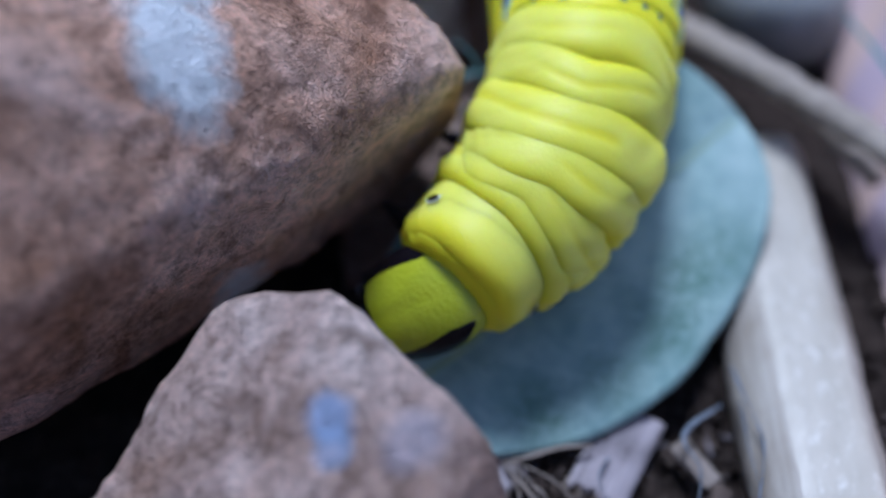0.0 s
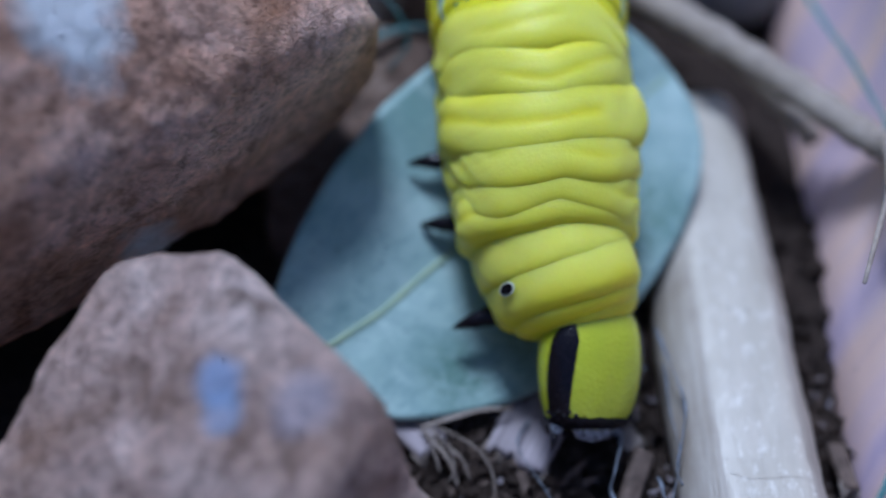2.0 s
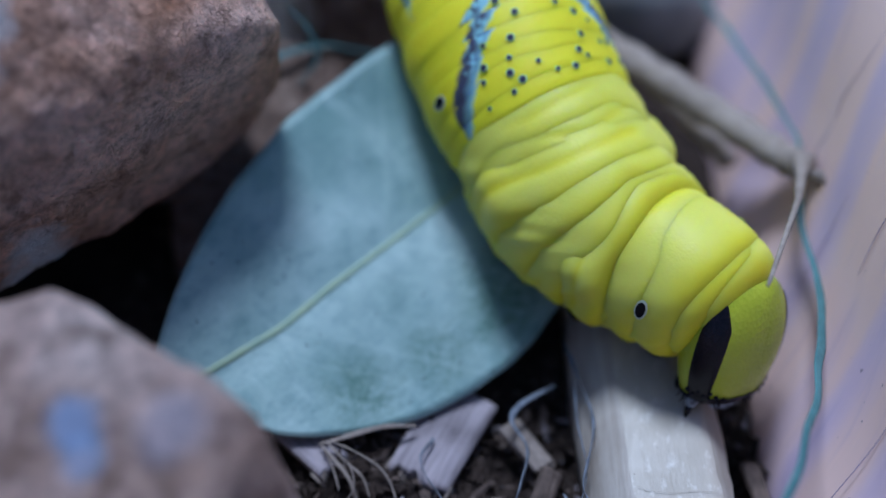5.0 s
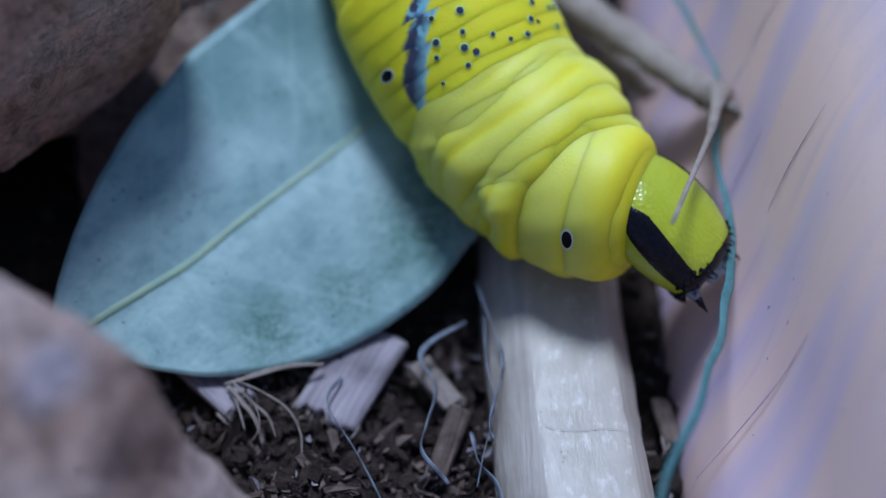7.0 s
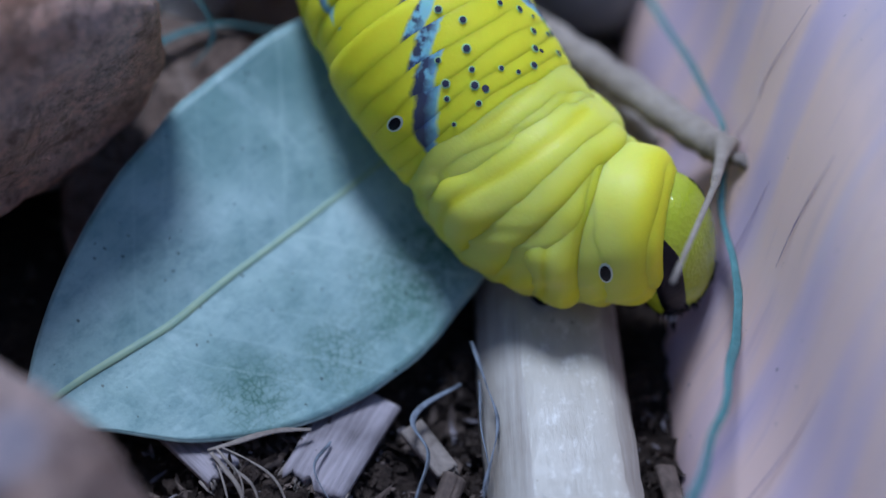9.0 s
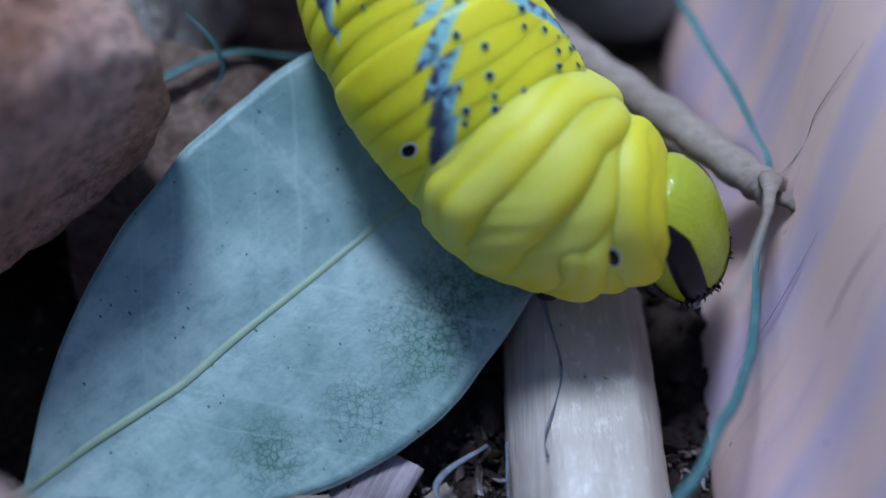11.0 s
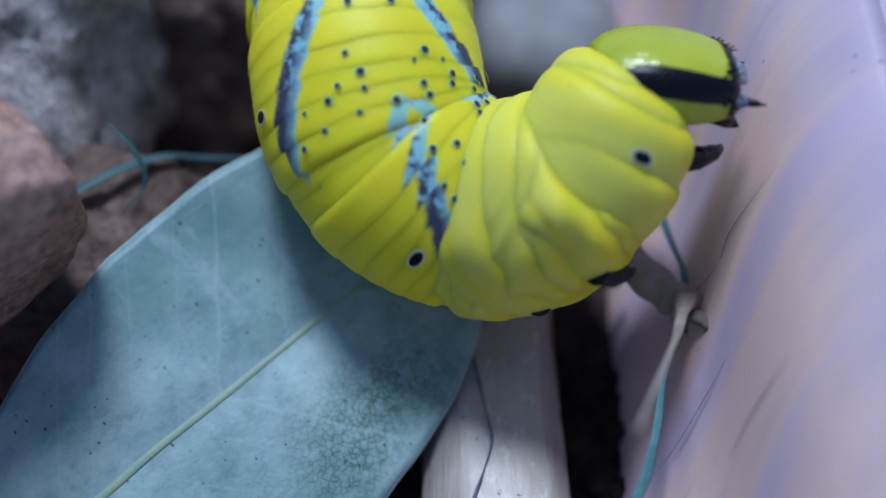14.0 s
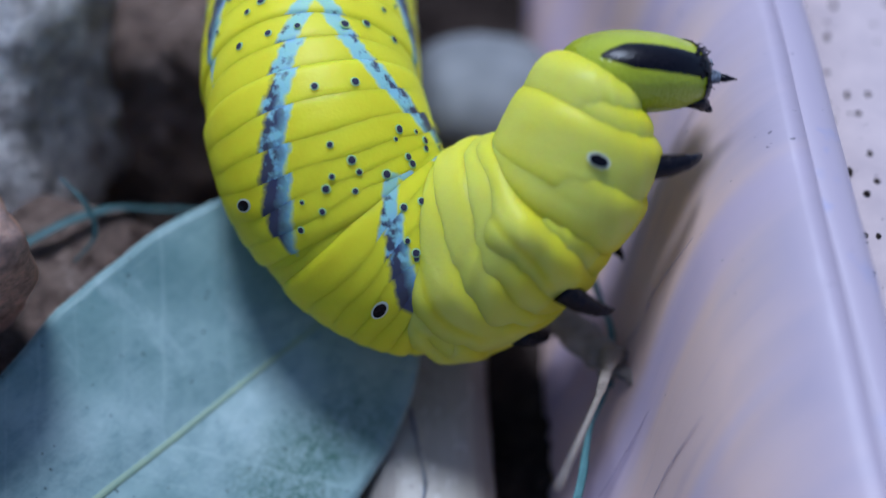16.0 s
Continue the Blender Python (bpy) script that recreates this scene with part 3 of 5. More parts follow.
# ---- large leaf ----
def build_leaf():
    """Local x runs along the midrib, y across; the origin lies at the middle of the rib."""
    lower = ((-2.24, 0.0), (-2.02, 0.10), (-1.82, 0.28), (-1.71, 0.41), (-1.55, 0.59), (-1.27, 0.79), (-0.97, 0.94), (-0.6, 1.03), (-0.25, 1.055), (0.1, 1.0), (0.42, 0.925), (0.8, 0.79),
             (1.15, 0.56), (1.34, 0.29), (1.42, 0.0))
    upper = ((-2.24, 0.03), (-2.12, 0.11), (-2.0, 0.21), (-1.83, 0.36), (-1.57, 0.54), (-1.27, 0.71), (-0.95, 0.84), (-0.58, 0.945), (-0.2, 1.01), (0.15, 1.03), (0.5, 1.025), (0.85, 0.95),
             (1.15, 0.77), (1.31, 0.54), (1.39, 0.27), (1.42, 0.0))

    def half(s, knots):
        """Half width at s: a smooth curve through the knots."""
        for i in range(len(knots) - 1):
            (x0, y0), (x1, y1) = knots[i], knots[i + 1]
            if x0 <= s <= x1:
                xa, ya = knots[max(i - 1, 0)]
                xb, yb = knots[min(i + 2, len(knots) - 1)]
                h, t = x1 - x0, (s - x0) / (x1 - x0)
                m0, m1 = h * (y1 - ya) / (x1 - xa), h * (yb - y0) / (xb - x0)
                return (2 * t ** 3 - 3 * t * t + 1) * y0 + (t ** 3 - 2 * t * t + t) * m0 + (3 * t * t - 2 * t ** 3) * y1 + (t ** 3 - t * t) * m1
        return 0.0

    def height(s, w):
        e = abs(w)
        return 0.055 * e + 0.02 * e * e - 0.05 * math.exp(-(w / 0.12) ** 2) * 0.3 + 0.012 * math.sin(s * 9 + e * 5) * e + 0.035 * noise.noise(Vector((s * 0.9, w * 0.9, 2)))

    def surface(th):
        bm = bmesh.new()
        ns, nw = 110, 40
        layers = []
        for dz in (th / 2, -th / 2):
            grid = []
            for i in range(ns + 1):
                t = i / ns
                s = -2.24 + 3.66 * (0.5 - 0.5 * math.cos(math.pi * t))
                row = []
                for k in range(nw + 1):
                    h = half(s, lower if 2 * k < nw else upper) * (1 + 0.012 * noise.noise(Vector((s * 4, 0 if 2 * k < nw else 5, 7))))
                    w = max(h, 0.004) * (2 * k / nw - 1)
                    row.append(bm.verts.new(Vector((s, w, height(s, w) + dz)) * CM))
                grid.append(row)
            layers.append(grid)
        a, b = layers
        for i in range(ns):
            for k in range(nw):
                bm.faces.new((a[i][k], a[i + 1][k], a[i + 1][k + 1], a[i][k + 1]))
                bm.faces.new((b[i][k], b[i][k + 1], b[i + 1][k + 1], b[i + 1][k]))
            for k, flip in ((0, False), (nw, True)):
                q = (a[i][k], b[i][k], b[i + 1][k], a[i + 1][k])
                bm.faces.new(q[::-1] if flip else q)
        return bm

    leaf = tagged(empty("leaf"), "large blue-green waxy leaf with pale midrib and worn patches", "leaf")
    blade = part("blade", surface(0.035), LEAF, leaf)
    bm = bmesh.new()
    pts, rad = [], []
    for i in range(60):
        s = -2.22 + 3.58 * i / 59
        pts.append((s, 0.0 + 0.09 * max(0.0, -1.2 - s) + 0.012 * noise.noise(Vector((s * 2, 3, 0))), height(s, 0) + 0.015))
        rad.append(0.034 * (1 - 0.5 * i / 59))
    tube(bm, pts, rad, 10, 0.42)
    part("midrib", bm, RIB, leaf, "pale yellow-green midrib")
    rim = []
    for knots, side in ((lower, -1), (upper, 1)):
        row = []
        for i in range(81):
            s = -2.235 + 3.65 * (0.5 - 0.5 * math.cos(math.pi * i / 80))
            w = side * (half(s, knots) * (1 + 0.012 * noise.noise(Vector((s * 4, 0 if side < 0 else 5, 7)))) - 0.004)
            row.append((s, w, height(s, w)))
        rim.append(row)
    for row in rim:
        bm = bmesh.new()
        tube(bm, row, [0.016] * len(row), 6)
        part("margin", bm, MARGIN, leaf, "thin pale leaf margin")
    # lay it on its plane
    ax = Vector((0.720, 0.694, 0))
    ax.z = -0.208 * ax.x + 0.443 * ax.y
    nor = Vector((0.208, -0.443, 1)).normalized()
    ax = (ax - nor * ax.dot(nor)).normalized()
    ay = nor.cross(ax)
    foot = Vector((-0.628, 0.636, 0))
    foot.z = leaf_z(foot.x, foot.y) - 0.05
    leaf.matrix_world = Matrix(((ax.x, ay.x, nor.x, foot.x * CM), (ax.y, ay.y, nor.y, foot.y * CM), (ax.z, ay.z, nor.z, foot.z * CM), (0, 0, 0, 1)))
    return leaf


# ---- wood, twigs, strands ----
def build_stick():
    """A split strip: flat whitish top between a broad fibrous bevel and a narrow one."""
    profile = [(-0.44, -0.30), (-0.45, -0.12), (-0.43, -0.02), (-0.36, 0.08), (-0.28, 0.155), (-0.22, 0.185), (-0.12, 0.198), (0.0, 0.20), (0.12, 0.20), (0.22, 0.195),
               (0.28, 0.17), (0.34, 0.09), (0.40, 0.0), (0.42, -0.12), (0.42, -0.30)]
    bm = bmesh.new()
    ny = 130
    rings = []
    for j in range(ny + 1):
        t = j / ny
        y = -2.6 + 4.5 * t
        cx = 0.86 - 0.26 * t
        ring = []
        for k, (x, z) in enumerate(profile):
            e = noise.fractal(Vector((x * 3, y * 0.7, z * 3)), 0.9, 2, 4) * 0.022
            grain = 0.012 * noise.noise(Vector((k * 3.1, y * 1.3, 1))) + (0.006 * noise.noise(Vector((k * 5.3, y * 9, 4))))
            ring.append(bm.verts.new(Vector((cx + x + e + grain * (1 if z < 0.19 else 0), y, z + e * 0.5 + grain)) * CM))
        rings.append(ring)
    n = len(profile)
    for a, b in zip(rings, rings[1:]):
        for k in range(n):
            f = bm.faces.new((a[k], a[(k + 1) % n], b[(k + 1) % n], b[k]))
            f.material_index = 1 if k < 5 or k > 9 else 0
    bm.faces.new(rings[0])
    bm.faces.new(rings[-1][::-1])
    bmesh.ops.recalc_face_normals(bm, faces=bm.faces)
    strip = tagged(empty("wood_strip"), "pale split wooden strip lying flat on the soil", "wood strip")
    part("shaft", bm, [WOOD, WOOD_END], strip)
    bm = bmesh.new()
    p = curve_points([(0.58, -1.18, 0.20), (0.66, -1.21, 0.20), (0.78, -1.215, 0.20), (0.90, -1.20, 0.20), (1.0, -1.195, 0.20), (1.06, -1.17, 0.20)], 6)
    tube(bm, p, [0.001 + 0.0026 * abs(noise.noise(Vector((i * 0.6, 1, 0)))) for i in range(len(p))], 5, 0.5)
    part("crack", bm, WOOD_END, strip, "thin crack across the wood")


def build_twig():
    twig = tagged(empty("twig"), "dry grey forked twig leaning towards the tub side", "twig")
    bm = bmesh.new()
    pts = curve_points([(-0.5, 3.3, 0.45), (0.2, 2.5, 0.6), (0.75, 2.0, 0.62), (1.25, 1.5, 0.62), (1.62, 1.05, 0.66), (1.76, 0.88, 0.7)], 8)
    rad = [0.16 - 0.05 * i / (len(pts) - 1) + 0.012 * math.sin(i * 1.7) for i in range(len(pts))]
    rad[-3:] = [0.13, 0.12, 0.05]
    tube(bm, pts, rad, 12, 0.8)
    part("stem", bm, TWIG, twig)
    bm = bmesh.new()
    pts = curve_points([(0.45, 2.62, 0.42), (0.72, 2.42, 0.36), (1.04, 2.02, 0.32), (1.30, 1.60, 0.28), (1.42, 1.40, 0.24)], 8)
    n = len(pts) - 1
    tube(bm, pts, [0.125 - 0.05 * i / n + 0.010 * math.sin(i * 1.3) for i in range(n)] + [0.03], 12, 0.75)
    part("side_prong", bm, TWIG, twig, "shorter grey prong broken off")
    bm = bmesh.new()
    pts = curve_points([(1.72, 0.95, 0.74), (1.62, 0.62, 0.88), (1.53, 0.33, 1.00), (1.49, 0.22, 1.04), (1.15, -0.62, 1.26)], 6)
    tube(bm, pts, [max(0.006, 0.078 - 0.0085 * i) if i < 5 else max(0.006, 0.036 - 0.0013 * (i - 5)) for i in range(len(pts))], 8, 0.6)
    strip = part("split_strip", bm, TWIG, twig, "thin pale split strip of bark")
    bm = bmesh.new()
    for k in range(7):
        a = random.uniform(-0.6, 0.6)
        tube(bm, [(1.74, 0.86, 0.7), (1.80 + 0.03 * k * 0.3, 0.80 + 0.06 * a, 0.72), (1.90 + 0.03 * random.random(), 0.66 + 0.12 * a, 0.73 + 0.05 * a)], [0.04, 0.026, 0.008], 6)
    part("frayed_end", bm, STRAW, twig, "frayed brown broken end")
    return strip


def strand(name, pts, r, mat, flat, label, category, group="", sides=8, taper=0.35, twist=0.0):
    bm = bmesh.new()
    p = curve_points(pts, 10)
    n = len(p) - 1
    p = [q + Vector((noise.noise(q * 3), noise.noise(q * 3 + Vector((7, 0, 0))), noise.noise(q * 3 + Vector((0, 7, 0))))) * r * 0.8 for q in p]
    tube(bm, p, [r * (0.85 + 0.3 * noise.noise(Vector((i * 0.15, r * 90, 0)))) * (taper + (1 - taper) * math.sin(math.pi * min(1, 0.12 + 0.8 * i / n))) for i in range(n + 1)], sides, flat, twist)
    return tagged(mesh_object(name, bm, mat), label, category, group)


def build_strands():
    strand("grass_blade", [(1.30, 2.7, 0.7), (1.50, 2.0, 0.75), (1.70, 1.3, 0.7), (1.75, 0.80, 0.60)], 0.048, BLADE, 0.22, "long thin teal dry grass blade behind the twig", "grass blade", twist=0.6)
    loose = strand("grass_blade", [(1.73, 0.85, 0.62), (1.67, 0.38, 0.60), (1.68, 0.0, 0.62), (1.60, -0.50, 0.66), (1.28, -1.4, 0.9), (1.02, -2.0, 0.85), (0.8, -2.6, 0.7)], 0.035, BLADE, 0.15,
                   "long teal dry grass blade along the tub side", "grass blade", twist=0.9)
    strand("grass_blade", [(-2.4, 1.0, 0.5), (-2.0, 1.35, 0.75), (-1.72, 1.62, 0.85), (-1.35, 1.9, 0.75), (-0.9, 2.2, 0.4)], 0.045, DARK_BLADE, 0.15,
           "curled dark teal dry leaf scrap behind the leaf", "leaf scrap")
    strand("grass_blade", [(-1.62, 1.72, 1.2), (-1.48, 1.62, 1.1), (-1.42, 1.5, 0.95), (-1.55, 1.4, 0.8)], 0.022, DARK_BLADE, 0.25, "thin curled dark teal fibre beside the rock", "leaf scrap")
    for pts, r in (([(0.17, -0.37, 0.02), (-0.10, -0.63, 0.06), (-0.01, -0.85, 0.03), (-0.05, -1.12, 0.07), (-0.07, -1.26, 0.02), (0.06, -1.46, 0.0)], 0.026),
                   ([(0.20, -1.14, 0.02), (0.21, -1.24, 0.1), (0.24, -1.36, 0.05), (0.33, -1.47, 0.0), (0.4, -1.8, 0.0)], 0.024),
                   ([(0.27, -0.40, 0.1), (0.28, -0.72, 0.12), (0.32, -0.98, 0.08), (0.29, -1.2, 0.12), (0.22, -1.5, 0.05)], 0.013),
                   ([(-0.55, -0.75, -0.05), (-0.62, -0.95, 0.0), (-0.45, -1.25, 0.0), (-0.28, -1.6, 0.02)], 0.014)):
        strand("fibre", pts, r, FIBRE, 0.3, "blue-grey curled dry fibre on the soil", "fibre", "fibres on the soil", 6, 0.35, 2.4)
    for pts, r in (([(-1.22, -0.84, -0.03), (-1.02, -0.80, 0.03), (-0.82, -0.74, 0.04), (-0.66, -0.70, 0.0)], 0.024), ([(-1.20, -0.86, -0.02), (-1.10, -0.97, -0.03), (-1.02, -1.06, -0.06), (-0.97, -1.18, -0.12)], 0.020),
                   ([(-1.17, -0.84, 0.0), (-1.06, -0.96, 0.0), (-0.95, -1.04, -0.04), (-0.90, -1.14, -0.10)], 0.012), ([(-1.19, -0.85, -0.02), (-1.12, -1.0, -0.05), (-1.08, -1.10, -0.10)], 0.009),
                   ([(-1.14, -0.84, 0.01), (-0.98, -0.92, 0.02), (-0.84, -1.0, -0.02), (-0.76, -1.12, -0.08), (-0.74, -1.26, -0.12)], 0.010),
                   ([(-1.16, -0.86, 0.0), (-1.03, -0.99, 0.01), (-0.99, -1.10, -0.04), (-1.03, -1.18, -0.08)], 0.006)):
        strand("straw", pts, r, STRAW, 0.35, "thin dry brown straw on the soil", "straw", "straws on the soil", 7)
    return loose


def chip(name, centre, size, turn, mat, label):
    """A split chip of wood with ragged ends; size: width, length, thickness (cm)."""
    bm = bmesh.new()
    nx, ny = 14, 22
    top, low = [], []
    for z, grid in ((0.5, top), (-0.5, low)):
        for j in range(ny + 1):
            row = []
            for i in range(nx + 1):
                u, v = i / nx - 0.5, j / ny - 0.5
                e = 0.09 * noise.noise(Vector((i * 0.9, centre[0] * 5, 3))) if j == 0 else 0
                ridge = 0.10 * noise.noise(Vector((i * 0.8, v * 2, centre[1])))
                row.append(bm.verts.new(Vector((u * size[0] * (1 + 0.1 * v), (v + e) * size[1], (z + ridge) * size[2] * (1 - 0.5 * (2 * u) ** 4))) * CM))
            grid.append(row)
    for j in range(ny):
        for i in range(nx):
            bm.faces.new((top[j][i], top[j][i + 1], top[j + 1][i + 1], top[j + 1][i]))
            bm.faces.new((low[j][i], low[j + 1][i], low[j + 1][i + 1], low[j][i + 1]))
    rim = [(0, i) for i in range(nx)] + [(j, nx) for j in range(ny)] + [(ny, i) for i in range(nx, 0, -1)] + [(j, 0) for j in range(ny, 0, -1)]
    for (j, i), (l, k) in zip(rim, rim[1:] + rim[:1]):
        bm.faces.new((top[j][i], low[j][i], low[l][k], top[l][k]))
    bmesh.ops.recalc_face_normals(bm, faces=bm.faces)
    ob = tagged(empty(name), label, "wood chip", "chips on the soil")
    part("body", bm, mat, ob)
    rng = random.Random(int(centre[0] * 100))
    bm = bmesh.new()
    for k in range(int(size[0] * 90)):
        x = rng.uniform(-0.5, 0.5) * size[0]
        y = -0.5 * size[1] * rng.uniform(0.9, 1.02)
        z = rng.uniform(-0.5, 0.2) * size[2]
        tube(bm, [(x, y + 0.05, z), (x + rng.uniform(-0.01, 0.01), y - 0.02, z - 0.005), (x + rng.uniform(-0.03, 0.03), y - rng.uniform(0.03, 0.09), z - 0.03)], [0.012, 0.009, 0.002], 5)
    part("frayed_end", bm, STRAW, ob, "frayed brown broken end")
    ob.matrix_world = pose(centre[0] * CM, centre[1] * CM, centre[2] * CM, *turn)
    return ob


def build_loose_fibre():
    """The fibre that is dragged from beside the wooden strip on to it."""
    bm = bmesh.new()
    p = curve_points([(-0.06, 0.52, 0.03), (0.0, 0.24, 0.02), (0.05, 0.0, 0.0), (0.0, -0.24, 0.015), (-0.06, -0.44, 0.0), (-0.05, -0.56, 0.02)], 8)
    tube(bm, p, [0.010 + 0.005 * math.sin(i * 0.5) for i in range(len(p))], 7, 0.5, 1.5)
    return tagged(mesh_object("fibre", bm, FIBRE), "dark curled dry fibre by the wooden strip", "fibre", "fibres on the soil")


def build_litter():
    """Shreds of bark and dead leaf scattered over the soil."""
    rng = random.Random(11)
    bm = bmesh.new()
    for k in range(3600):
        if k < 3300:
            x, y = rng.uniform(-1.6, 1.45), rng.uniform(-2.3, -0.1)
        elif k < 3450:
            x, y = rng.uniform(-2.6, -1.5), rng.uniform(0.2, 2.0)
        else:
            x, y = rng.uniform(-2.5, 1.4), rng.uniform(1.9, 5.0)
        size = 0.006 + 0.030 * rng.random() ** 2.6
        z = -0.28 + noise.fractal(Vector((x * 1.3, y * 1.3, 0.3)), 0.9, 2.0, 5) * 0.14 + 0.03 + size * 0.25
        m = Matrix.Translation(Vector((x, y, z)) * CM) @ Euler((rng.gauss(0, 0.5), rng.gauss(0, 0.5), rng.uniform(0, 6.3))).to_matrix().to_4x4()
        n = rng.randint(5, 8)
        long = rng.uniform(1.0, 5.0)
        top, low = [], []
        for i in range(n):
            a = 2 * math.pi * (i + rng.uniform(-0.3, 0.3)) / n
            r = size * rng.uniform(0.6, 1.1)
            q = Vector((math.cos(a) * r * long, math.sin(a) * r, 0))
            bend = 0.5 * (q.x ** 2) / (size * long)
            th = size * rng.uniform(0.08, 0.22)
            top.append(bm.verts.new(m @ (Vector((q.x, q.y, th + bend)) * CM)))
            low.append(bm.verts.new(m @ (Vector((q.x, q.y, -th + bend)) * CM)))
        mat = rng.choice((0, 0, 0, 1, 1, 1, 1, 2)) if size < 0.022 else rng.choice((0, 0, 1))
        fs = [bm.faces.new(top), bm.faces.new(low[::-1])] + [bm.faces.new((top[i], low[i], low[(i + 1) % n], top[(i + 1) % n])) for i in range(n)]
        for f in fs:
            f.material_index = mat
    bmesh.ops.recalc_face_normals(bm, faces=bm.faces)
    tagged(mesh_object("bark_litter", bm, [SOIL, LITTER, CHIP], False), "shreds of brown bark and dead leaf on the soil", "litter", kind="stuff")


def build_chips():
    chip("wood_chip", (-0.50, -0.68, -0.13), (0.40, 0.66, 0.10), (2, 4, -24), CHIP, "grey weathered split wood chip with a ragged end")
    chip("wood_chip", (-1.28, -0.78, -0.12), (0.24, 0.42, 0.08), (4, 10, 48), CHIP, "narrow frayed grey wood chip by the leaf edge")
    chip("wood_chip", (0.0, -0.72, -0.14), (0.15, 0.34, 0.06), (10, 8, 42), STRAW, "small tan bark chip half in the soil")
    chip("wood_chip", (0.08, -1.10, -0.16), (0.13, 0.42, 0.09), (14, 38, -10), LITTER, "dark brown bark chip standing in the soil")
    chip("wood_chip", (1.36, -0.9, -0.20), (0.12, 0.3, 0.06), (0, 20, 10), LITTER, "small brown bark chip against the tub side")


def build_crumbs():
    rng = random.Random(5)
    bm = bmesh.new()
    for k in range(2600):
        if k < 2000:
            x, y = rng.uniform(-1.9, 1.5), rng.uniform(-2.4, 1.2)
        else:
            x, y = rng.uniform(-4.5, 1.5), rng.uniform(-3, 5.5)
        r = 0.012 + 0.06 * rng.random() ** 2.8
        z = -0.28 + noise.fractal(Vector((x * 1.3, y * 1.3, 0.3)), 0.9, 2.0, 5) * 0.14 + r * 0.4
        g = bmesh.ops.create_icosphere(bm, subdivisions=1, radius=1.0)["verts"]
        sx, sy, sz = (rng.uniform(0.6, 1.4) for _ in range(3))
        for v in g:
            q = v.co * (1 + 0.5 * noise.noise(v.co * 1.7 + Vector((k, 0, 0))))
            v.co = Vector((x + q.x * r * sx, y + q.y * r * sy, z + q.z * r * sz)) * CM
    tagged(mesh_object("soil_crumbs", bm, SOIL, False), "loose dark soil crumbs", "soil", kind="stuff")
    bm = bmesh.new()
    for k in range(170):
        x, y = 2.85 + abs(rng.gauss(0, 0.28)), rng.uniform(0.2, 4.5)
        r = 0.004 + 0.026 * rng.random() ** 3.5
        z = 1.62 - 0.07 * (x - 2.7) / 0.9 + 0.4 * r
        g = bmesh.ops.create_icosphere(bm, subdivisions=1, radius=1.0)["verts"]
        sx, sy = rng.uniform(0.6, 1.6), rng.uniform(0.6, 1.6)
        for v in g:
            q = v.co * (1 + 0.5 * noise.noise(v.co * 1.7 + Vector((k, 3, 0))))
            v.co = Vector((x + q.x * r * sx, y + q.y * r * sy, z + q.z * r)) * CM
    tagged(mesh_object("soil_specks", bm, SOIL, False), "scattered black soil specks on the ledge", "soil", kind="stuff")


# ---- the caterpillar ----
# Places along its body: 1 the neck, 2 to 4 the ends of the three thorax segments, 5 to 8 the ends of four abdomen segments.
RADII = ((1.0, 0.33), (1.3, 0.385), (1.5, 0.425), (1.7, 0.455), (2.0, 0.485), (2.5, 0.54), (3.0, 0.585), (3.5, 0.60), (4.0, 0.60), (4.5, 0.625), (6.0, 0.655), (8.0, 0.62))


def radius_at(v):
    for (a, ra), (b, rb) in zip(RADII, RADII[1:]):
        if v <= b:
            dip = 0.035 * math.exp(-(((v + 0.5) % 1 - 0.5) / 0.13) ** 2) if v > 3.9 else 0.0
            return ra + (rb - ra) * max(0.0, (v - a) / (b - a)) - dip
    return RADII[-1][1]


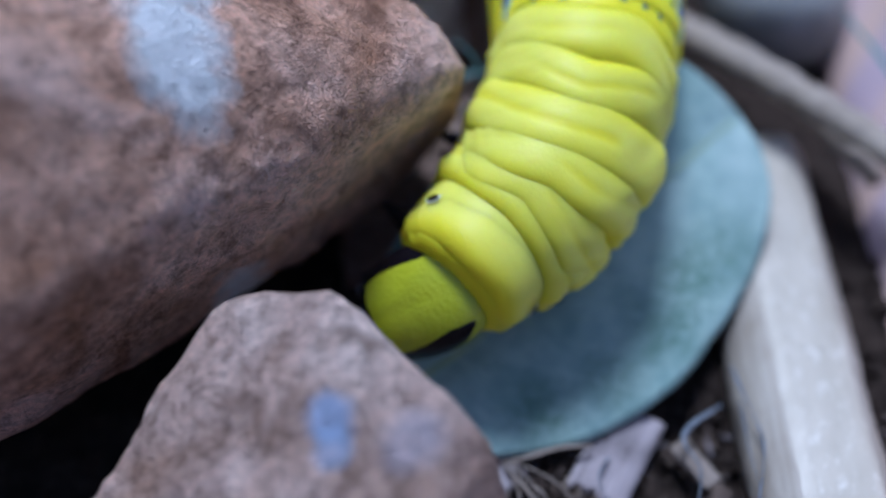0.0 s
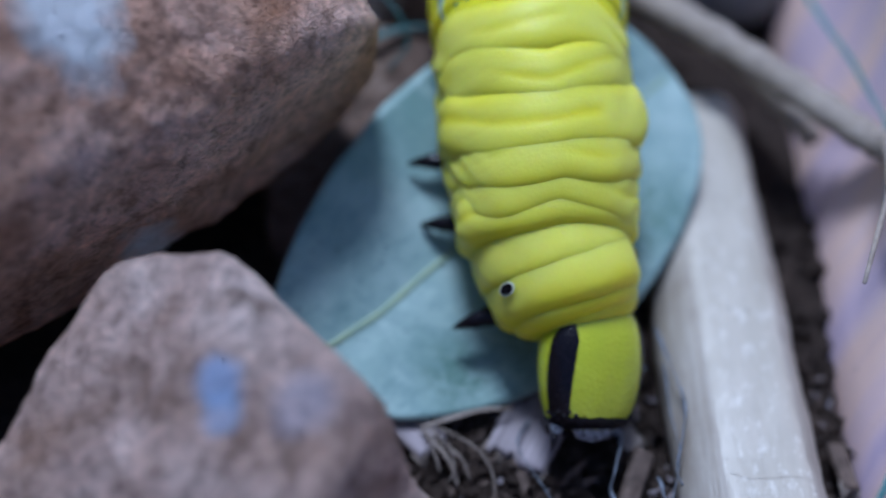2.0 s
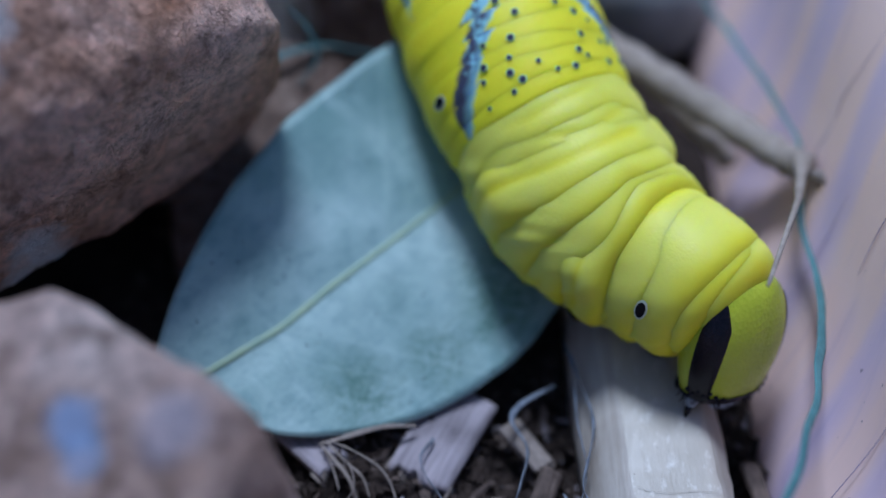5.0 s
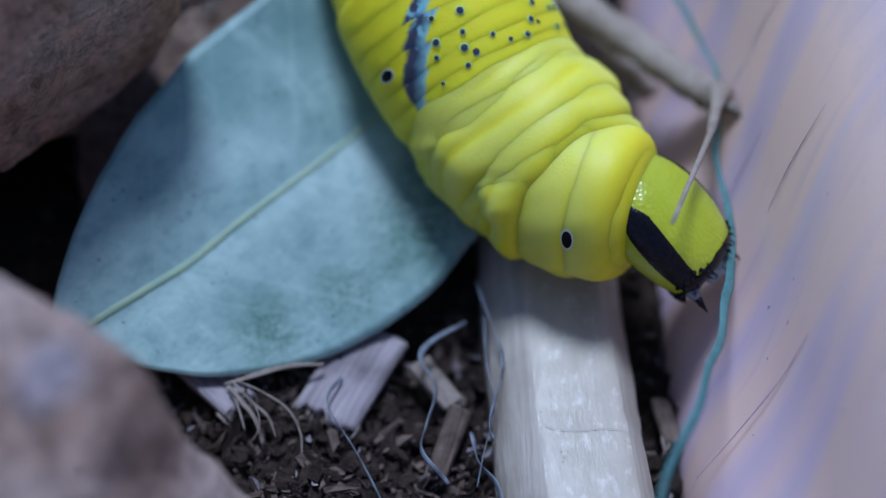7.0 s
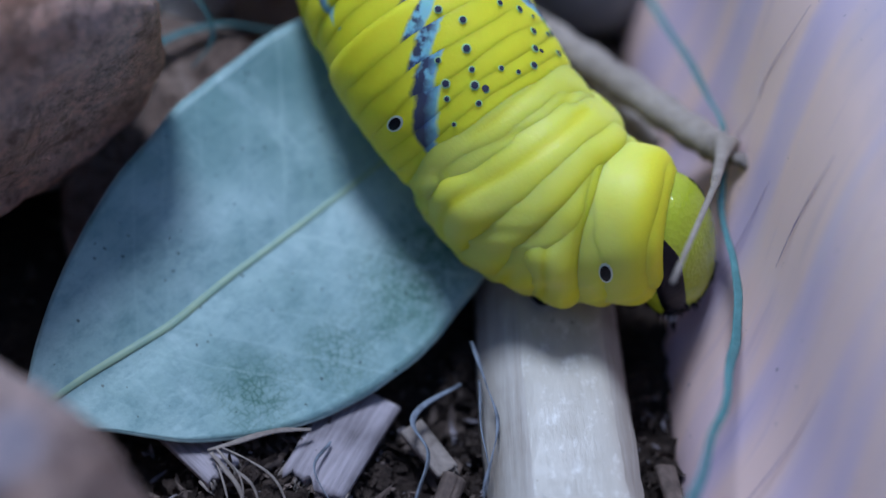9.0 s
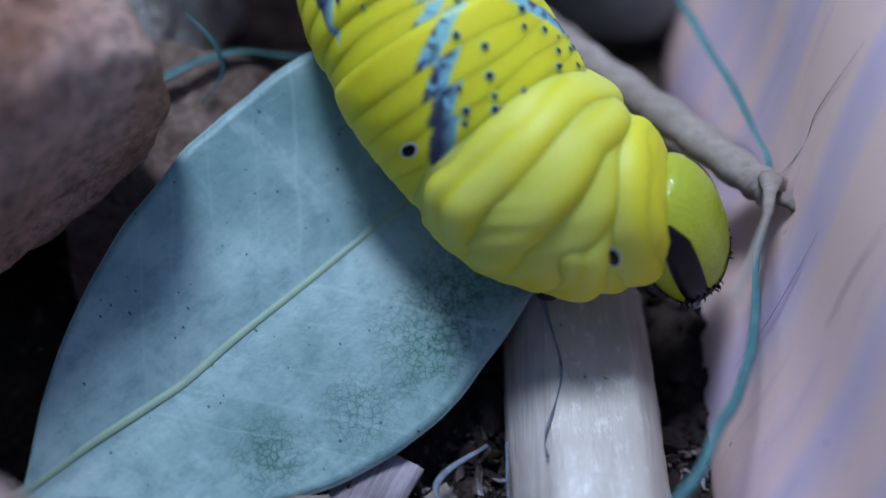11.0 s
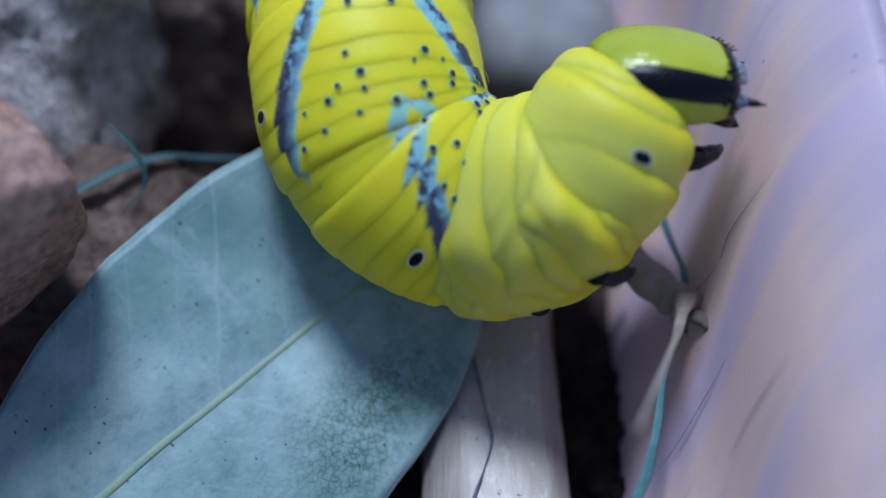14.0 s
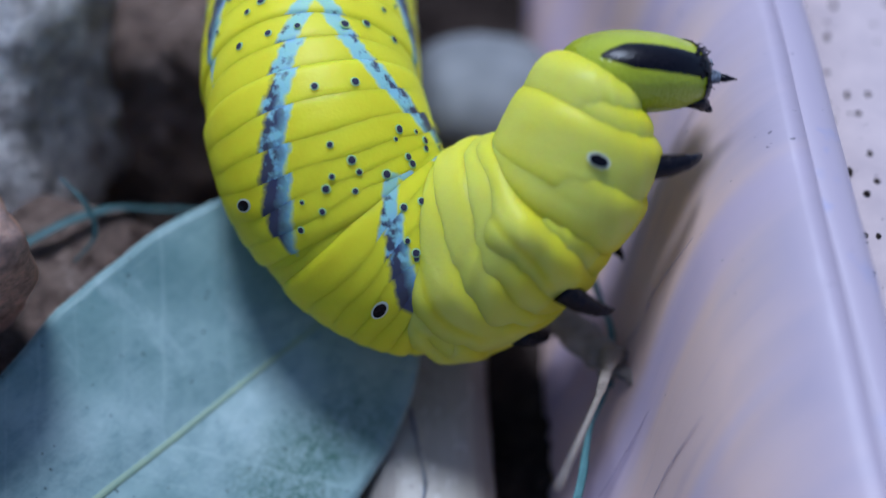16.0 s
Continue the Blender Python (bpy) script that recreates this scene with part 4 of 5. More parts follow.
def ring_mesh(v, half, rad, seed, kind):
    """One fold of skin round the body: local x forwards, z to the back, cm."""
    bm = bmesh.new()
    uv = bm.loops.layers.uv.new("body")
    fold = bm.verts.layers.float.new("fold")
    na, nl = 120, 18
    grid = []
    info = {}
    lobed = kind == "thorax"
    collar = v < 2
    amount = 0.10 if collar else 1.0
    first = v < 1.4
    for i in range(nl + 1):
        u = 2 * i / nl - 1
        row = []
        for k in range(na):
            a = 2 * math.pi * k / na - math.pi  # 0 on the back, positive to its left
            au = abs(a)
            if collar:
                fall = 1 - 0.03 * u * u - 0.20 * u ** 6
            elif lobed:
                fall = 1 - 0.045 * u * u - 0.16 * u ** 6
            else:
                fall = 1 - 0.022 * u * u - 0.24 * u ** 6
            lateral = 0.035 * math.exp(-((au - 1.9) / 0.35) ** 2)
            wave = 0.009 * noise.noise(Vector((math.cos(a) * 1.6, math.sin(a) * 1.6, seed * 3.1 + u * (0.4 if lobed else 0.5))))
            if first:
                fall -= 0.20 * max(0.0, u) ** 2.2
            if lobed and not collar:
                if abs(v - 2.46) < 0.05 or abs(v - 3.26) < 0.05:
                    lateral += 0.085 * math.exp(-((au - 1.25) / 0.27) ** 2) * max(0.0, 1 - u * u) ** 0.7
                # the rear margin laps over the fold behind
                fall -= 0.018 * u * math.sin(seed * 2.1 + 1.0)
            if lobed:
                # soft slanting pleats low on the flanks
                low = math.exp(-((au - 1.55) / 0.55) ** 2) * (0.5 if collar else 1.0)
                crest = abs(noise.noise(Vector((au * 2.6 + 0.9 * u, 3.0 if a > 0 else 8.0, seed * 0.83))))
                wave += low * (0.030 - 0.11 * crest)
            dent = 0.0
            if lobed and not collar:
                # a second, shallower crease that runs out along the fold
                reach = max(0.0, min(1.0, 0.5 + 2.2 * noise.noise(Vector((math.cos(a) * 1.3, math.sin(a) * 1.3, seed * 2.7 + 11)))))
                place = 0.12 * math.sin(3 * a + seed)
                dent = reach * math.exp(-((u - place) / 0.13) ** 2)
                wave -= 0.020 * dent
            rr = rad * fall * (1 + lateral + wave)
            z = math.cos(a) * rr
            if z < 0:
                z *= 0.98 if lobed and v > 1.6 else 0.86
            elif v < 1.6:
                z *= 0.80 if first else 0.90
            skew = 0.0
            if lobed:
                skew = half * amount * (0.22 * math.sin(2 * au + seed) + 0.42 * noise.noise(Vector((math.cos(a) * 1.1, math.sin(a) * 1.1, seed * 1.7))))
            p = bm.verts.new(Vector((u * half + skew, math.sin(a) * rr, z)) * CM)
            p[fold] = max(0.0, 1 - u * u - 0.5 * dent) * (1.0 if au < 2.2 else 0.6)
            row.append(p)
            info[p] = (a / math.pi, v - u * half / ((0.42 + 0.45 * min(1.0, au / 1.4)) if v < 5 else 1.15))
        grid.append(row)
    faces = []
    for i in range(nl):
        for k in range(na):
            n = (k + 1) % na
            f = bm.faces.new((grid[i][k], grid[i + 1][k], grid[i + 1][n], grid[i][n]))
            for loop, (x, y) in zip(f.loops, (info[grid[i][k]], info[grid[i + 1][k]], info[grid[i + 1][n]], info[grid[i][n]])):
                loop[uv].uv = (x if not (n == 0 and x < -0.9 and loop.vert in (grid[i][n], grid[i + 1][n])) else 1.0, y)
    bm.faces.new(grid[0])
    bm.faces.new(grid[-1][::-1])
    bmesh.ops.recalc_face_normals(bm, faces=bm.faces)
    return bm


def surface_point(rad, a, x, half):
    u = x / half
    rr = rad * (1 - 0.035 * u * u)
    z = math.cos(a) * rr
    return Vector((x, math.sin(a) * rr, z * (0.86 if z < 0 else 1))), Vector((0, math.sin(a), math.cos(a)))


def disc(bm, at, nor, r, lift, mat, stretch=1.0, turn=0.0):
    t = nor.cross(Vector((1, 0, 0))).normalized()
    s = Vector((1, 0, 0))
    c = bm.verts.new((at + nor * (lift + 0.10 * r)) * CM)
    ring = []
    for k in range(12):
        b = 2 * math.pi * k / 12
        d = s * math.cos(b) * r + t * math.sin(b) * r * stretch
        if turn:
            d = Matrix.Rotation(turn, 3, nor) @ d
        ring.append(bm.verts.new((at + nor * (lift - 0.06 * r) + d) * CM))
    for k in range(12):
        f = bm.faces.new((c, ring[k], ring[(k + 1) % 12]))
        f.material_index = mat
    bm.normal_update()


def leg_mesh(side):
    """A short jointed black leg with a hooked claw; it starts at its origin and points outwards."""
    bm = bmesh.new()
    p = [(0, 0, 0), (0.01, side * 0.11, 0.015), (0.03, side * 0.21, 0.012), (0.045, side * 0.285, -0.01), (0.055, side * 0.345, -0.06)]
    q = curve_points(p, 6)
    n = len(q) - 1
    tube(bm, q, [0.074 * (1 - i / n) ** 0.75 + 0.003 + (0.004 if i in (1, 7, 13) else 0) for i in range(n + 1)], 14)
    return bm


def head_surface(a, b, grow=0.0):
    """Head shell: a runs round (0 on top, positive to its left), b from the back (0) to the mouth (1)."""
    x = -0.13 + 0.75 * b
    if b < 0.45:
        w = 0.345 * (0.42 + 0.58 * math.sqrt(1 - ((0.45 - b) / 0.45) ** 2))
    else:
        w = 0.345 * (1 - 0.30 * ((b - 0.45) / 0.55) ** 2.2)
    if b > 0.93:
        w *= 0.80 + 0.20 * math.sqrt(max(0.0, 1 - ((b - 0.93) / 0.07) ** 2))
    c, s = math.cos(a), math.sin(a)
    e = 0.93
    y = math.copysign(abs(s) ** e, s) * (w + grow)
    z = math.copysign(abs(c) ** e, c) * (w * 0.66 + grow)
    groove = 0.022 * math.exp(-(a / 0.07) ** 2) * min(1, max(0, b - 0.15) * 4)
    return Vector((x, y, z * (1 - groove) - 0.06 * b * b))


def build_head(cat):
    bm = bmesh.new()
    uv = bm.loops.layers.uv.new("body")
    na, nb = 96, 64
    grid = [[bm.verts.new(head_surface(2 * math.pi * k / na - math.pi, i / nb) * CM) for k in range(na)] for i in range(nb + 1)]
    for i in range(nb):
        for k in range(na):
            bm.faces.new((grid[i][k], grid[i + 1][k], grid[i + 1][(k + 1) % na], grid[i][(k + 1) % na]))
    bm.faces.new(grid[0])
    bm.faces.new(grid[-1][::-1])
    bmesh.ops.recalc_face_normals(bm, faces=bm.faces)
    head = part("head", bm, SKIN_HEAD, cat, "smooth green-yellow head capsule")
    for side in (1, -1):
        bm = bmesh.new()
        n, m = 64, 16
        rows = []
        for i in range(n + 1):
            b = 0.13 + 0.82 * i / n
            mid = 0.92 + 0.36 * b
            wid = 0.31 * (1 + 0.12 * math.sin(math.pi * b)) * min(1, (i + 0.4) / 16) ** 0.6 * (1 + 0.08 * b) * (1 + 0.025 * noise.noise(Vector((i * 0.5, side, 0))))
            rows.append([bm.verts.new(head_surface(side * (mid + wid * (2 * k / m - 1)), b, 0.007 * (1 - (2 * k / m - 1) ** 6) - 0.002) * CM) for k in range(m + 1)])
        for i in range(n):
            for k in range(m):
                bm.faces.new((rows[i][k], rows[i + 1][k], rows[i + 1][k + 1], rows[i][k + 1]))
        bmesh.ops.recalc_face_normals(bm, faces=bm.faces)
        part("cheek_stripe", bm, BLACK, head, "glossy black cheek stripe")
    for side in (1, -1):
        bm = bmesh.new()
        tube(bm, curve_points([(0.46, side * 0.10, -0.090), (0.53, side * 0.115, -0.114), (0.60, side * 0.085, -0.145), (0.635, side * 0.02, -0.168)], 3),
             [0.11, 0.112, 0.11, 0.105, 0.095, 0.085, 0.07, 0.052, 0.035, 0.012], 12)
        part("mandible", bm, BLACK, head, "dark shiny mandible")
        bm = bmesh.new()
        tube(bm, [(0.46, side * 0.15, -0.148), (0.56, side * 0.165, -0.187), (0.60, side * 0.15, -0.222)], [0.06, 0.05, 0.038], 8)
        tube(bm, [(0.60, side * 0.15, -0.222), (0.63, side * 0.14, -0.243), (0.65, side * 0.135, -0.257)], [0.028, 0.022, 0.009], 8)
        part("palp", bm, BLACK, head, "short dark jointed palp")
        bm = bmesh.new()
        tube(bm, [(0.55, side * 0.215, -0.047), (0.62, side * 0.225, -0.058), (0.65, side * 0.23, -0.062)], [0.046, 0.04, 0.03], 10)
        tube(bm, [(0.65, side * 0.23, -0.062), (0.69, side * 0.235, -0.070), (0.72, side * 0.24, -0.074), (0.75, side * 0.245, -0.079)], [0.024, 0.02, 0.010, 0.003], 8, mat=1)
        part("antenna", bm, [WHITE, BLACK], head, "tiny antenna with white base and dark tip")
        bm = bmesh.new()
        for k in range(6):
            a = side * (0.75 + 0.16 * k)
            q = head_surface(a, 0.90 - 0.03 * (k % 2), 0.004)
            bmesh.ops.create_icosphere(bm, subdivisions=1, radius=0.016 * CM, matrix=Matrix.Translation(q * CM))
        part("ocelli", bm, BLACK, head, "tiny dark shiny eye beads")
    bm = bmesh.new()
    tube(bm, [(0.57, -0.16, 0.023), (0.63, -0.09, 0.000), (0.645, 0, -0.004), (0.63, 0.09, 0.000), (0.57, 0.16, 0.023)], [0.03, 0.05, 0.055, 0.05, 0.03], 10, 0.8)
    part("upper_lip", bm, WHITE, head, "mottled grey-white upper lip")
    # the dark rim of the face, with short hairs
    bm = bmesh.new()
    rows = []
    for i in range(9):
        b = 0.915 + 0.085 * i / 8
        rows.append([bm.verts.new(head_surface(2 * math.pi * k / 64 - math.pi, min(1.0, b + 0.012 * noise.noise(Vector((k * 0.45, 2, 0)))), 0.008) * CM) for k in range(64)])
    for r0, r1 in zip(rows, rows[1:]):
        for k in range(64):
            bm.faces.new((r0[k], r1[k], r1[(k + 1) % 64], r0[(k + 1) % 64]))
    bmesh.ops.recalc_face_normals(bm, faces=bm.faces)
    part("face_rim", bm, BLACK, head, "dark rough rim round the mouth")
    bm = bmesh.new()
    rng = random.Random(23)
    for k in range(26):
        q = head_surface(rng.uniform(-1.9, 1.9), rng.uniform(0.90, 0.99), 0.0)
        out = Vector((rng.uniform(0.4, 1.0), q.y * 2 + rng.uniform(-0.4, 0.4), q.z * 2 + rng.uniform(-0.4, 0.4))).normalized()
        long = rng.uniform(0.025, 0.06)
        tube(bm, [q, q + out * long * 0.6, q + out * long + Vector((0, 0, -0.01))], [0.006, 0.004, 0.001], 5)
    part("bristles", bm, BLACK, head, "short stiff black hairs")
    return head


LEGS = []


def build_caterpillar():
    cat = tagged(empty("caterpillar"), "fat yellow hawkmoth caterpillar with blue side stripes crawling over the leaf", "caterpillar")
    rings = []
    plan = [(1.30, 0.21, "thorax", 0.97), (1.46, 0.24, "thorax", 0.985), (1.66, 0.28, "thorax", 1.015), (1.92, 0.22, "thorax", 0.985), (2.26, 0.17, "thorax", 0.93), (2.46, 0.20, "thorax", 0.98),
            (2.70, 0.22, "thorax", 0.99), (2.98, 0.22, "thorax", 1.0), (3.26, 0.25, "thorax", 1.005), (3.54, 0.22, "thorax", 0.99), (3.80, 0.22, "thorax", 1.0)]
    for seg in range(4, 8):
        plan += [(seg + 0.06 + k / 8, 0.175, "abdomen", 1.0) for k in range(8)]
    for n, (v, half, kind, grow) in enumerate(plan):
        rad = radius_at(v) * grow
        ring = part("skin_fold", ring_mesh(v, half, rad, n, kind), SKIN_THORAX if kind == "thorax" else SKIN_ABDOMEN, cat)
        rings.append((v, ring))
        seg, frac = int(v), v - int(v)
        # breathing holes: one a side on the collar and on each abdomen segment
        if v == 1.66 or (kind == "abdomen" and abs(frac - 0.435) < 0.03):
            for side in (1, -1):
                bm = bmesh.new()
                at, nor = surface_point(rad, side * (1.25 if v == 1.66 else 1.30), 0.05 if v == 1.66 else 0.0, half)
                disc(bm, at, nor, 0.040, 0.016, 0, 1.75)
                disc(bm, at, nor, 0.031, 0.021, 1, 1.75)
                part("spiracle", bm, [PALE, BLACK], ring, "black breathing hole with a pale rim")
        if kind == "abdomen":
            k = round((frac - 0.06) * 8)
            angles = {0: (0.22, 0.48, 0.74, 1.0), 1: (0.12, 0.36, 0.60, 0.84), 2: (0.26, 0.52, 0.74), 3: (0.40, 0.66), 4: (0.30, 0.54), 5: (0.22,), 6: (0.34,), 7: (0.14,)}[k]
            if seg > 4:
                angles = {0: (0.22, 0.50, 0.80), 1: (0.14, 0.40, 0.66, 0.95), 2: (0.28, 0.54, 0.82), 3: (0.18, 0.44), 4: (0.32,), 6: (0.2,)}.get(k, ())
            bm = bmesh.new()
            rng = random.Random(n)
            for side in (1, -1):
                for a in angles:
                    a = side * (a + rng.uniform(-0.07, 0.07))
                    at, nor = surface_point(rad, a, rng.uniform(-0.035, 0.035), half)
                    r = rng.uniform(0.011, 0.022)
                    disc(bm, at, nor, r * 1.38, 0.009, 0)
                    disc(bm, at, nor, r, 0.014, 1)
            if not angles:
                bm.free()
                continue
            part("dots", bm, [HALO, DOT], ring, "small navy dots with pale blue halos")
        if v in (1.66, 2.46, 3.26):
            for side in (1, -1):
                leg = part("leg", leg_mesh(side), BLACK, ring, "short black hooked leg")
                reach = 0.84 if v == 1.66 else 0.94
                base = Vector((0.12 if v == 1.66 else 0.04, side * math.sin(2.25) * rad * reach, math.cos(2.25) * rad * reach)) * CM
                LEGS.append((leg, side, base, (1.66, 2.46, 3.26).index(v)))
    return cat, build_head(cat), rings


# How far the legs are drawn in under the body, how much more each pair behind is, and how far they reach forwards (degrees), at each time.
LEG_FOLD = ((0, 18, -12, 0), (2.5, 20, -12, 0), (3.2, 46, -14, 0), (5.5, 128, 28, 0), (7, 128, 28, 0), (8, 112, 25, 0), (9.7, 118, 26, 0), (11.8, 88, 30, 25), (13, 84, 45, 34), (15, 84, 45, 36), (16, 84, 22, 38))

# Where the body lies: the head from its back to its mouth, then the collar and the segment ends (cm) at each time, with the roll of the head and the first segments.
BODY = {}


def body_at(t, head, *stations, roll=(0, 0, 0, 0)):
    BODY[t] = (head, stations, roll)


body_at(0, ((-1.50, -0.20, 0.94), (-2.02, -0.27, 0.61)), (-1.50, -0.19, 0.97), (-1.32, 0.12, 0.97), (-1.00, 0.46, 1.11), (-0.76, 1.30, 1.40), (-0.77, 2.24, 1.50), (-0.76, 3.15, 1.55), (-0.76, 4.05, 1.55), (-0.76, 4.95, 1.53), roll=(-41, -36, -24, -12, -2))
body_at(0.5, ((-1.44, -0.11, 1.07), (-1.97, -0.13, 0.75)), (-1.44, -0.10, 1.10), (-1.28, 0.18, 1.02), (-0.96, 0.54, 1.14), (-0.75, 1.32, 1.40), (-0.77, 2.26, 1.50), (-0.77, 3.17, 1.55), (-0.77, 4.07, 1.56), (-0.77, 4.97, 1.54), roll=(-39, -27, -22, -13, -4))
body_at(1, ((-1.10, -0.28, 0.75), (-1.27, -0.72, 0.35)), (-1.11, -0.25, 0.77), (-1.06, 0.11, 0.92), (-0.84, 0.51, 1.10), (-0.71, 1.33, 1.39), (-0.70, 2.25, 1.50), (-0.71, 3.16, 1.54), (-0.71, 4.06, 1.55), (-0.71, 4.96, 1.53), roll=(-47, -27, -17, -8, -1))
body_at(1.5, ((-0.81, -0.42, 0.62), (-0.90, -0.91, 0.25)), (-0.83, -0.39, 0.64), (-0.88, -0.00, 0.80), (-0.78, 0.40, 0.99), (-0.70, 1.21, 1.30), (-0.69, 2.14, 1.43), (-0.70, 3.06, 1.49), (-0.71, 3.97, 1.50), (-0.71, 4.87, 1.49), roll=(-46, -22, -14, -7, -1))
body_at(2, ((-0.21, -0.40, 0.50), (-0.19, -0.94, 0.18)), (-0.25, -0.38, 0.51), (-0.47, 0.02, 0.70), (-0.52, 0.44, 0.94), (-0.62, 1.16, 1.28), (-0.66, 2.09, 1.42), (-0.68, 3.02, 1.49), (-0.69, 3.92, 1.49), (-0.71, 4.83, 1.48), roll=(-33, -12, -6, -2, -0))
body_at(2.5, ((0.42, -0.21, 0.70), (0.53, -0.58, 0.22)), (0.38, -0.21, 0.71), (0.01, 0.12, 0.73), (-0.23, 0.58, 0.96), (-0.44, 1.20, 1.27), (-0.48, 2.10, 1.42), (-0.53, 3.01, 1.48), (-0.55, 3.92, 1.50), (-0.56, 4.82, 1.48), roll=(-33, -1, -1, -0, -0))
body_at(3, ((0.66, -0.24, 0.64), (0.72, -0.61, 0.15)), (0.64, -0.24, 0.65), (0.34, 0.04, 0.67), (0.07, 0.49, 0.80), (-0.16, 1.08, 1.01), (-0.49, 1.74, 1.41), (-0.65, 2.72, 1.63), (-0.74, 3.65, 1.68), (-0.79, 4.57, 1.65), roll=(-50, -3, -4, -6, -13))
body_at(3.2, ((0.74, -0.19, 0.64), (0.86, -0.63, 0.20)), (0.69, -0.19, 0.64), (0.37, 0.06, 0.67), (0.03, 0.55, 0.83), (-0.22, 1.13, 1.04), (-0.36, 1.79, 1.23), (-0.42, 2.79, 1.34), (-0.45, 3.73, 1.39), (-0.47, 4.65, 1.40), roll=(-45, -7, -7, -7, -13))
body_at(5.5, ((1.16, -0.32, 0.80), (1.12, -0.61, 0.25)), (1.14, -0.33, 0.80), (0.76, -0.01, 0.71), (0.43, 0.33, 0.74), (0.18, 0.79, 0.89), (-0.22, 1.47, 1.28), (-0.44, 2.37, 1.58), (-0.56, 3.30, 1.66), (-0.63, 4.21, 1.65), roll=(-39, 8, 5, 3, 3))
body_at(6, ((1.10, -0.35, 0.77), (1.09, -0.76, 0.26)), (1.13, -0.33, 0.81), (0.76, -0.06, 0.69), (0.51, 0.28, 0.72), (0.27, 0.76, 0.83), (-0.11, 1.41, 1.24), (-0.32, 2.33, 1.54), (-0.44, 3.25, 1.63), (-0.52, 4.16, 1.61), roll=(-28, 1, 0, -1, 1))
body_at(6.5, ((1.12, -0.15, 0.81), (1.52, -0.56, 0.57)), (1.10, -0.16, 0.79), (0.81, 0.01, 0.68), (0.58, 0.31, 0.70), (0.30, 0.76, 0.81), (-0.06, 1.40, 1.23), (-0.27, 2.32, 1.52), (-0.39, 3.25, 1.62), (-0.46, 4.17, 1.60), roll=(-13, 1, -1, -2, -1))
body_at(7, ((1.07, -0.04, 0.85), (1.54, -0.34, 0.61)), (1.04, -0.07, 0.82), (0.77, 0.06, 0.71), (0.59, 0.35, 0.71), (0.27, 0.74, 0.81), (-0.11, 1.35, 1.21), (-0.32, 2.26, 1.50), (-0.45, 3.18, 1.60), (-0.53, 4.10, 1.58), roll=(-4, 5, 2, -0, -1))
body_at(7.5, ((1.07, -0.03, 0.87), (1.54, -0.18, 0.49)), (1.06, -0.06, 0.86), (0.80, 0.07, 0.74), (0.57, 0.35, 0.72), (0.29, 0.75, 0.82), (-0.10, 1.37, 1.22), (-0.31, 2.28, 1.50), (-0.43, 3.20, 1.60), (-0.49, 4.12, 1.58), roll=(6, 13, 6, 2, 0))
body_at(8, ((0.99, 0.11, 0.87), (1.50, -0.00, 0.54)), (0.98, 0.07, 0.86), (0.73, 0.15, 0.75), (0.50, 0.39, 0.74), (0.25, 0.78, 0.84), (-0.15, 1.35, 1.24), (-0.38, 2.24, 1.52), (-0.50, 3.16, 1.61), (-0.58, 4.07, 1.58), roll=(5, 11, 4, 0, -3))
body_at(8.5, ((1.27, 0.11, 0.77), (1.41, 0.00, 0.17)), (1.27, 0.08, 0.78), (0.97, 0.21, 0.64), (0.67, 0.42, 0.68), (0.32, 0.78, 0.84), (-0.10, 1.35, 1.23), (-0.34, 2.25, 1.51), (-0.47, 3.17, 1.60), (-0.55, 4.09, 1.59), roll=(-19, 9, 5, 1, -3))
body_at(9, ((1.24, 0.27, 0.82), (1.52, 0.19, 0.28)), (1.23, 0.23, 0.82), (0.92, 0.33, 0.67), (0.62, 0.51, 0.69), (0.30, 0.86, 0.86), (-0.13, 1.36, 1.25), (-0.39, 2.24, 1.52), (-0.53, 3.15, 1.61), (-0.63, 4.07, 1.59), roll=(10, 11, 6, 2, -1))
body_at(9.5, ((1.20, 0.36, 0.84), (1.49, 0.29, 0.30)), (1.20, 0.32, 0.83), (0.89, 0.41, 0.68), (0.58, 0.57, 0.72), (0.24, 0.88, 0.89), (-0.17, 1.35, 1.27), (-0.43, 2.22, 1.54), (-0.59, 3.13, 1.62), (-0.68, 4.04, 1.61), roll=(10, 12, 7, 2, -2))
body_at(9.7, ((1.18, 0.43, 0.83), (1.48, 0.36, 0.31)), (1.15, 0.39, 0.83), (0.84, 0.46, 0.68), (0.55, 0.56, 0.77), (0.23, 0.89, 0.90), (-0.19, 1.35, 1.28), (-0.46, 2.22, 1.55), (-0.63, 3.13, 1.63), (-0.72, 4.04, 1.61), roll=(8, 10, 6, 2, -2))
body_at(11.8, ((1.02, 0.85, 1.22), (1.43, 0.81, 0.72)), (0.99, 0.82, 1.27), (0.69, 0.78, 1.00), (0.43, 0.80, 0.99), (0.20, 1.03, 0.98), (-0.13, 1.43, 1.33), (-0.33, 2.21, 1.57), (-0.49, 3.09, 1.68), (-0.58, 3.99, 1.67), roll=(6, 4, 3, 1, -5))
body_at(12, ((1.08, 0.97, 1.31), (1.57, 0.97, 0.95)), (1.06, 0.91, 1.33), (0.76, 0.84, 1.04), (0.46, 0.80, 1.01), (0.23, 1.01, 0.96), (-0.10, 1.41, 1.31), (-0.32, 2.18, 1.57), (-0.48, 3.06, 1.69), (-0.58, 3.96, 1.69), roll=(3, -2, -2, -3, -5))
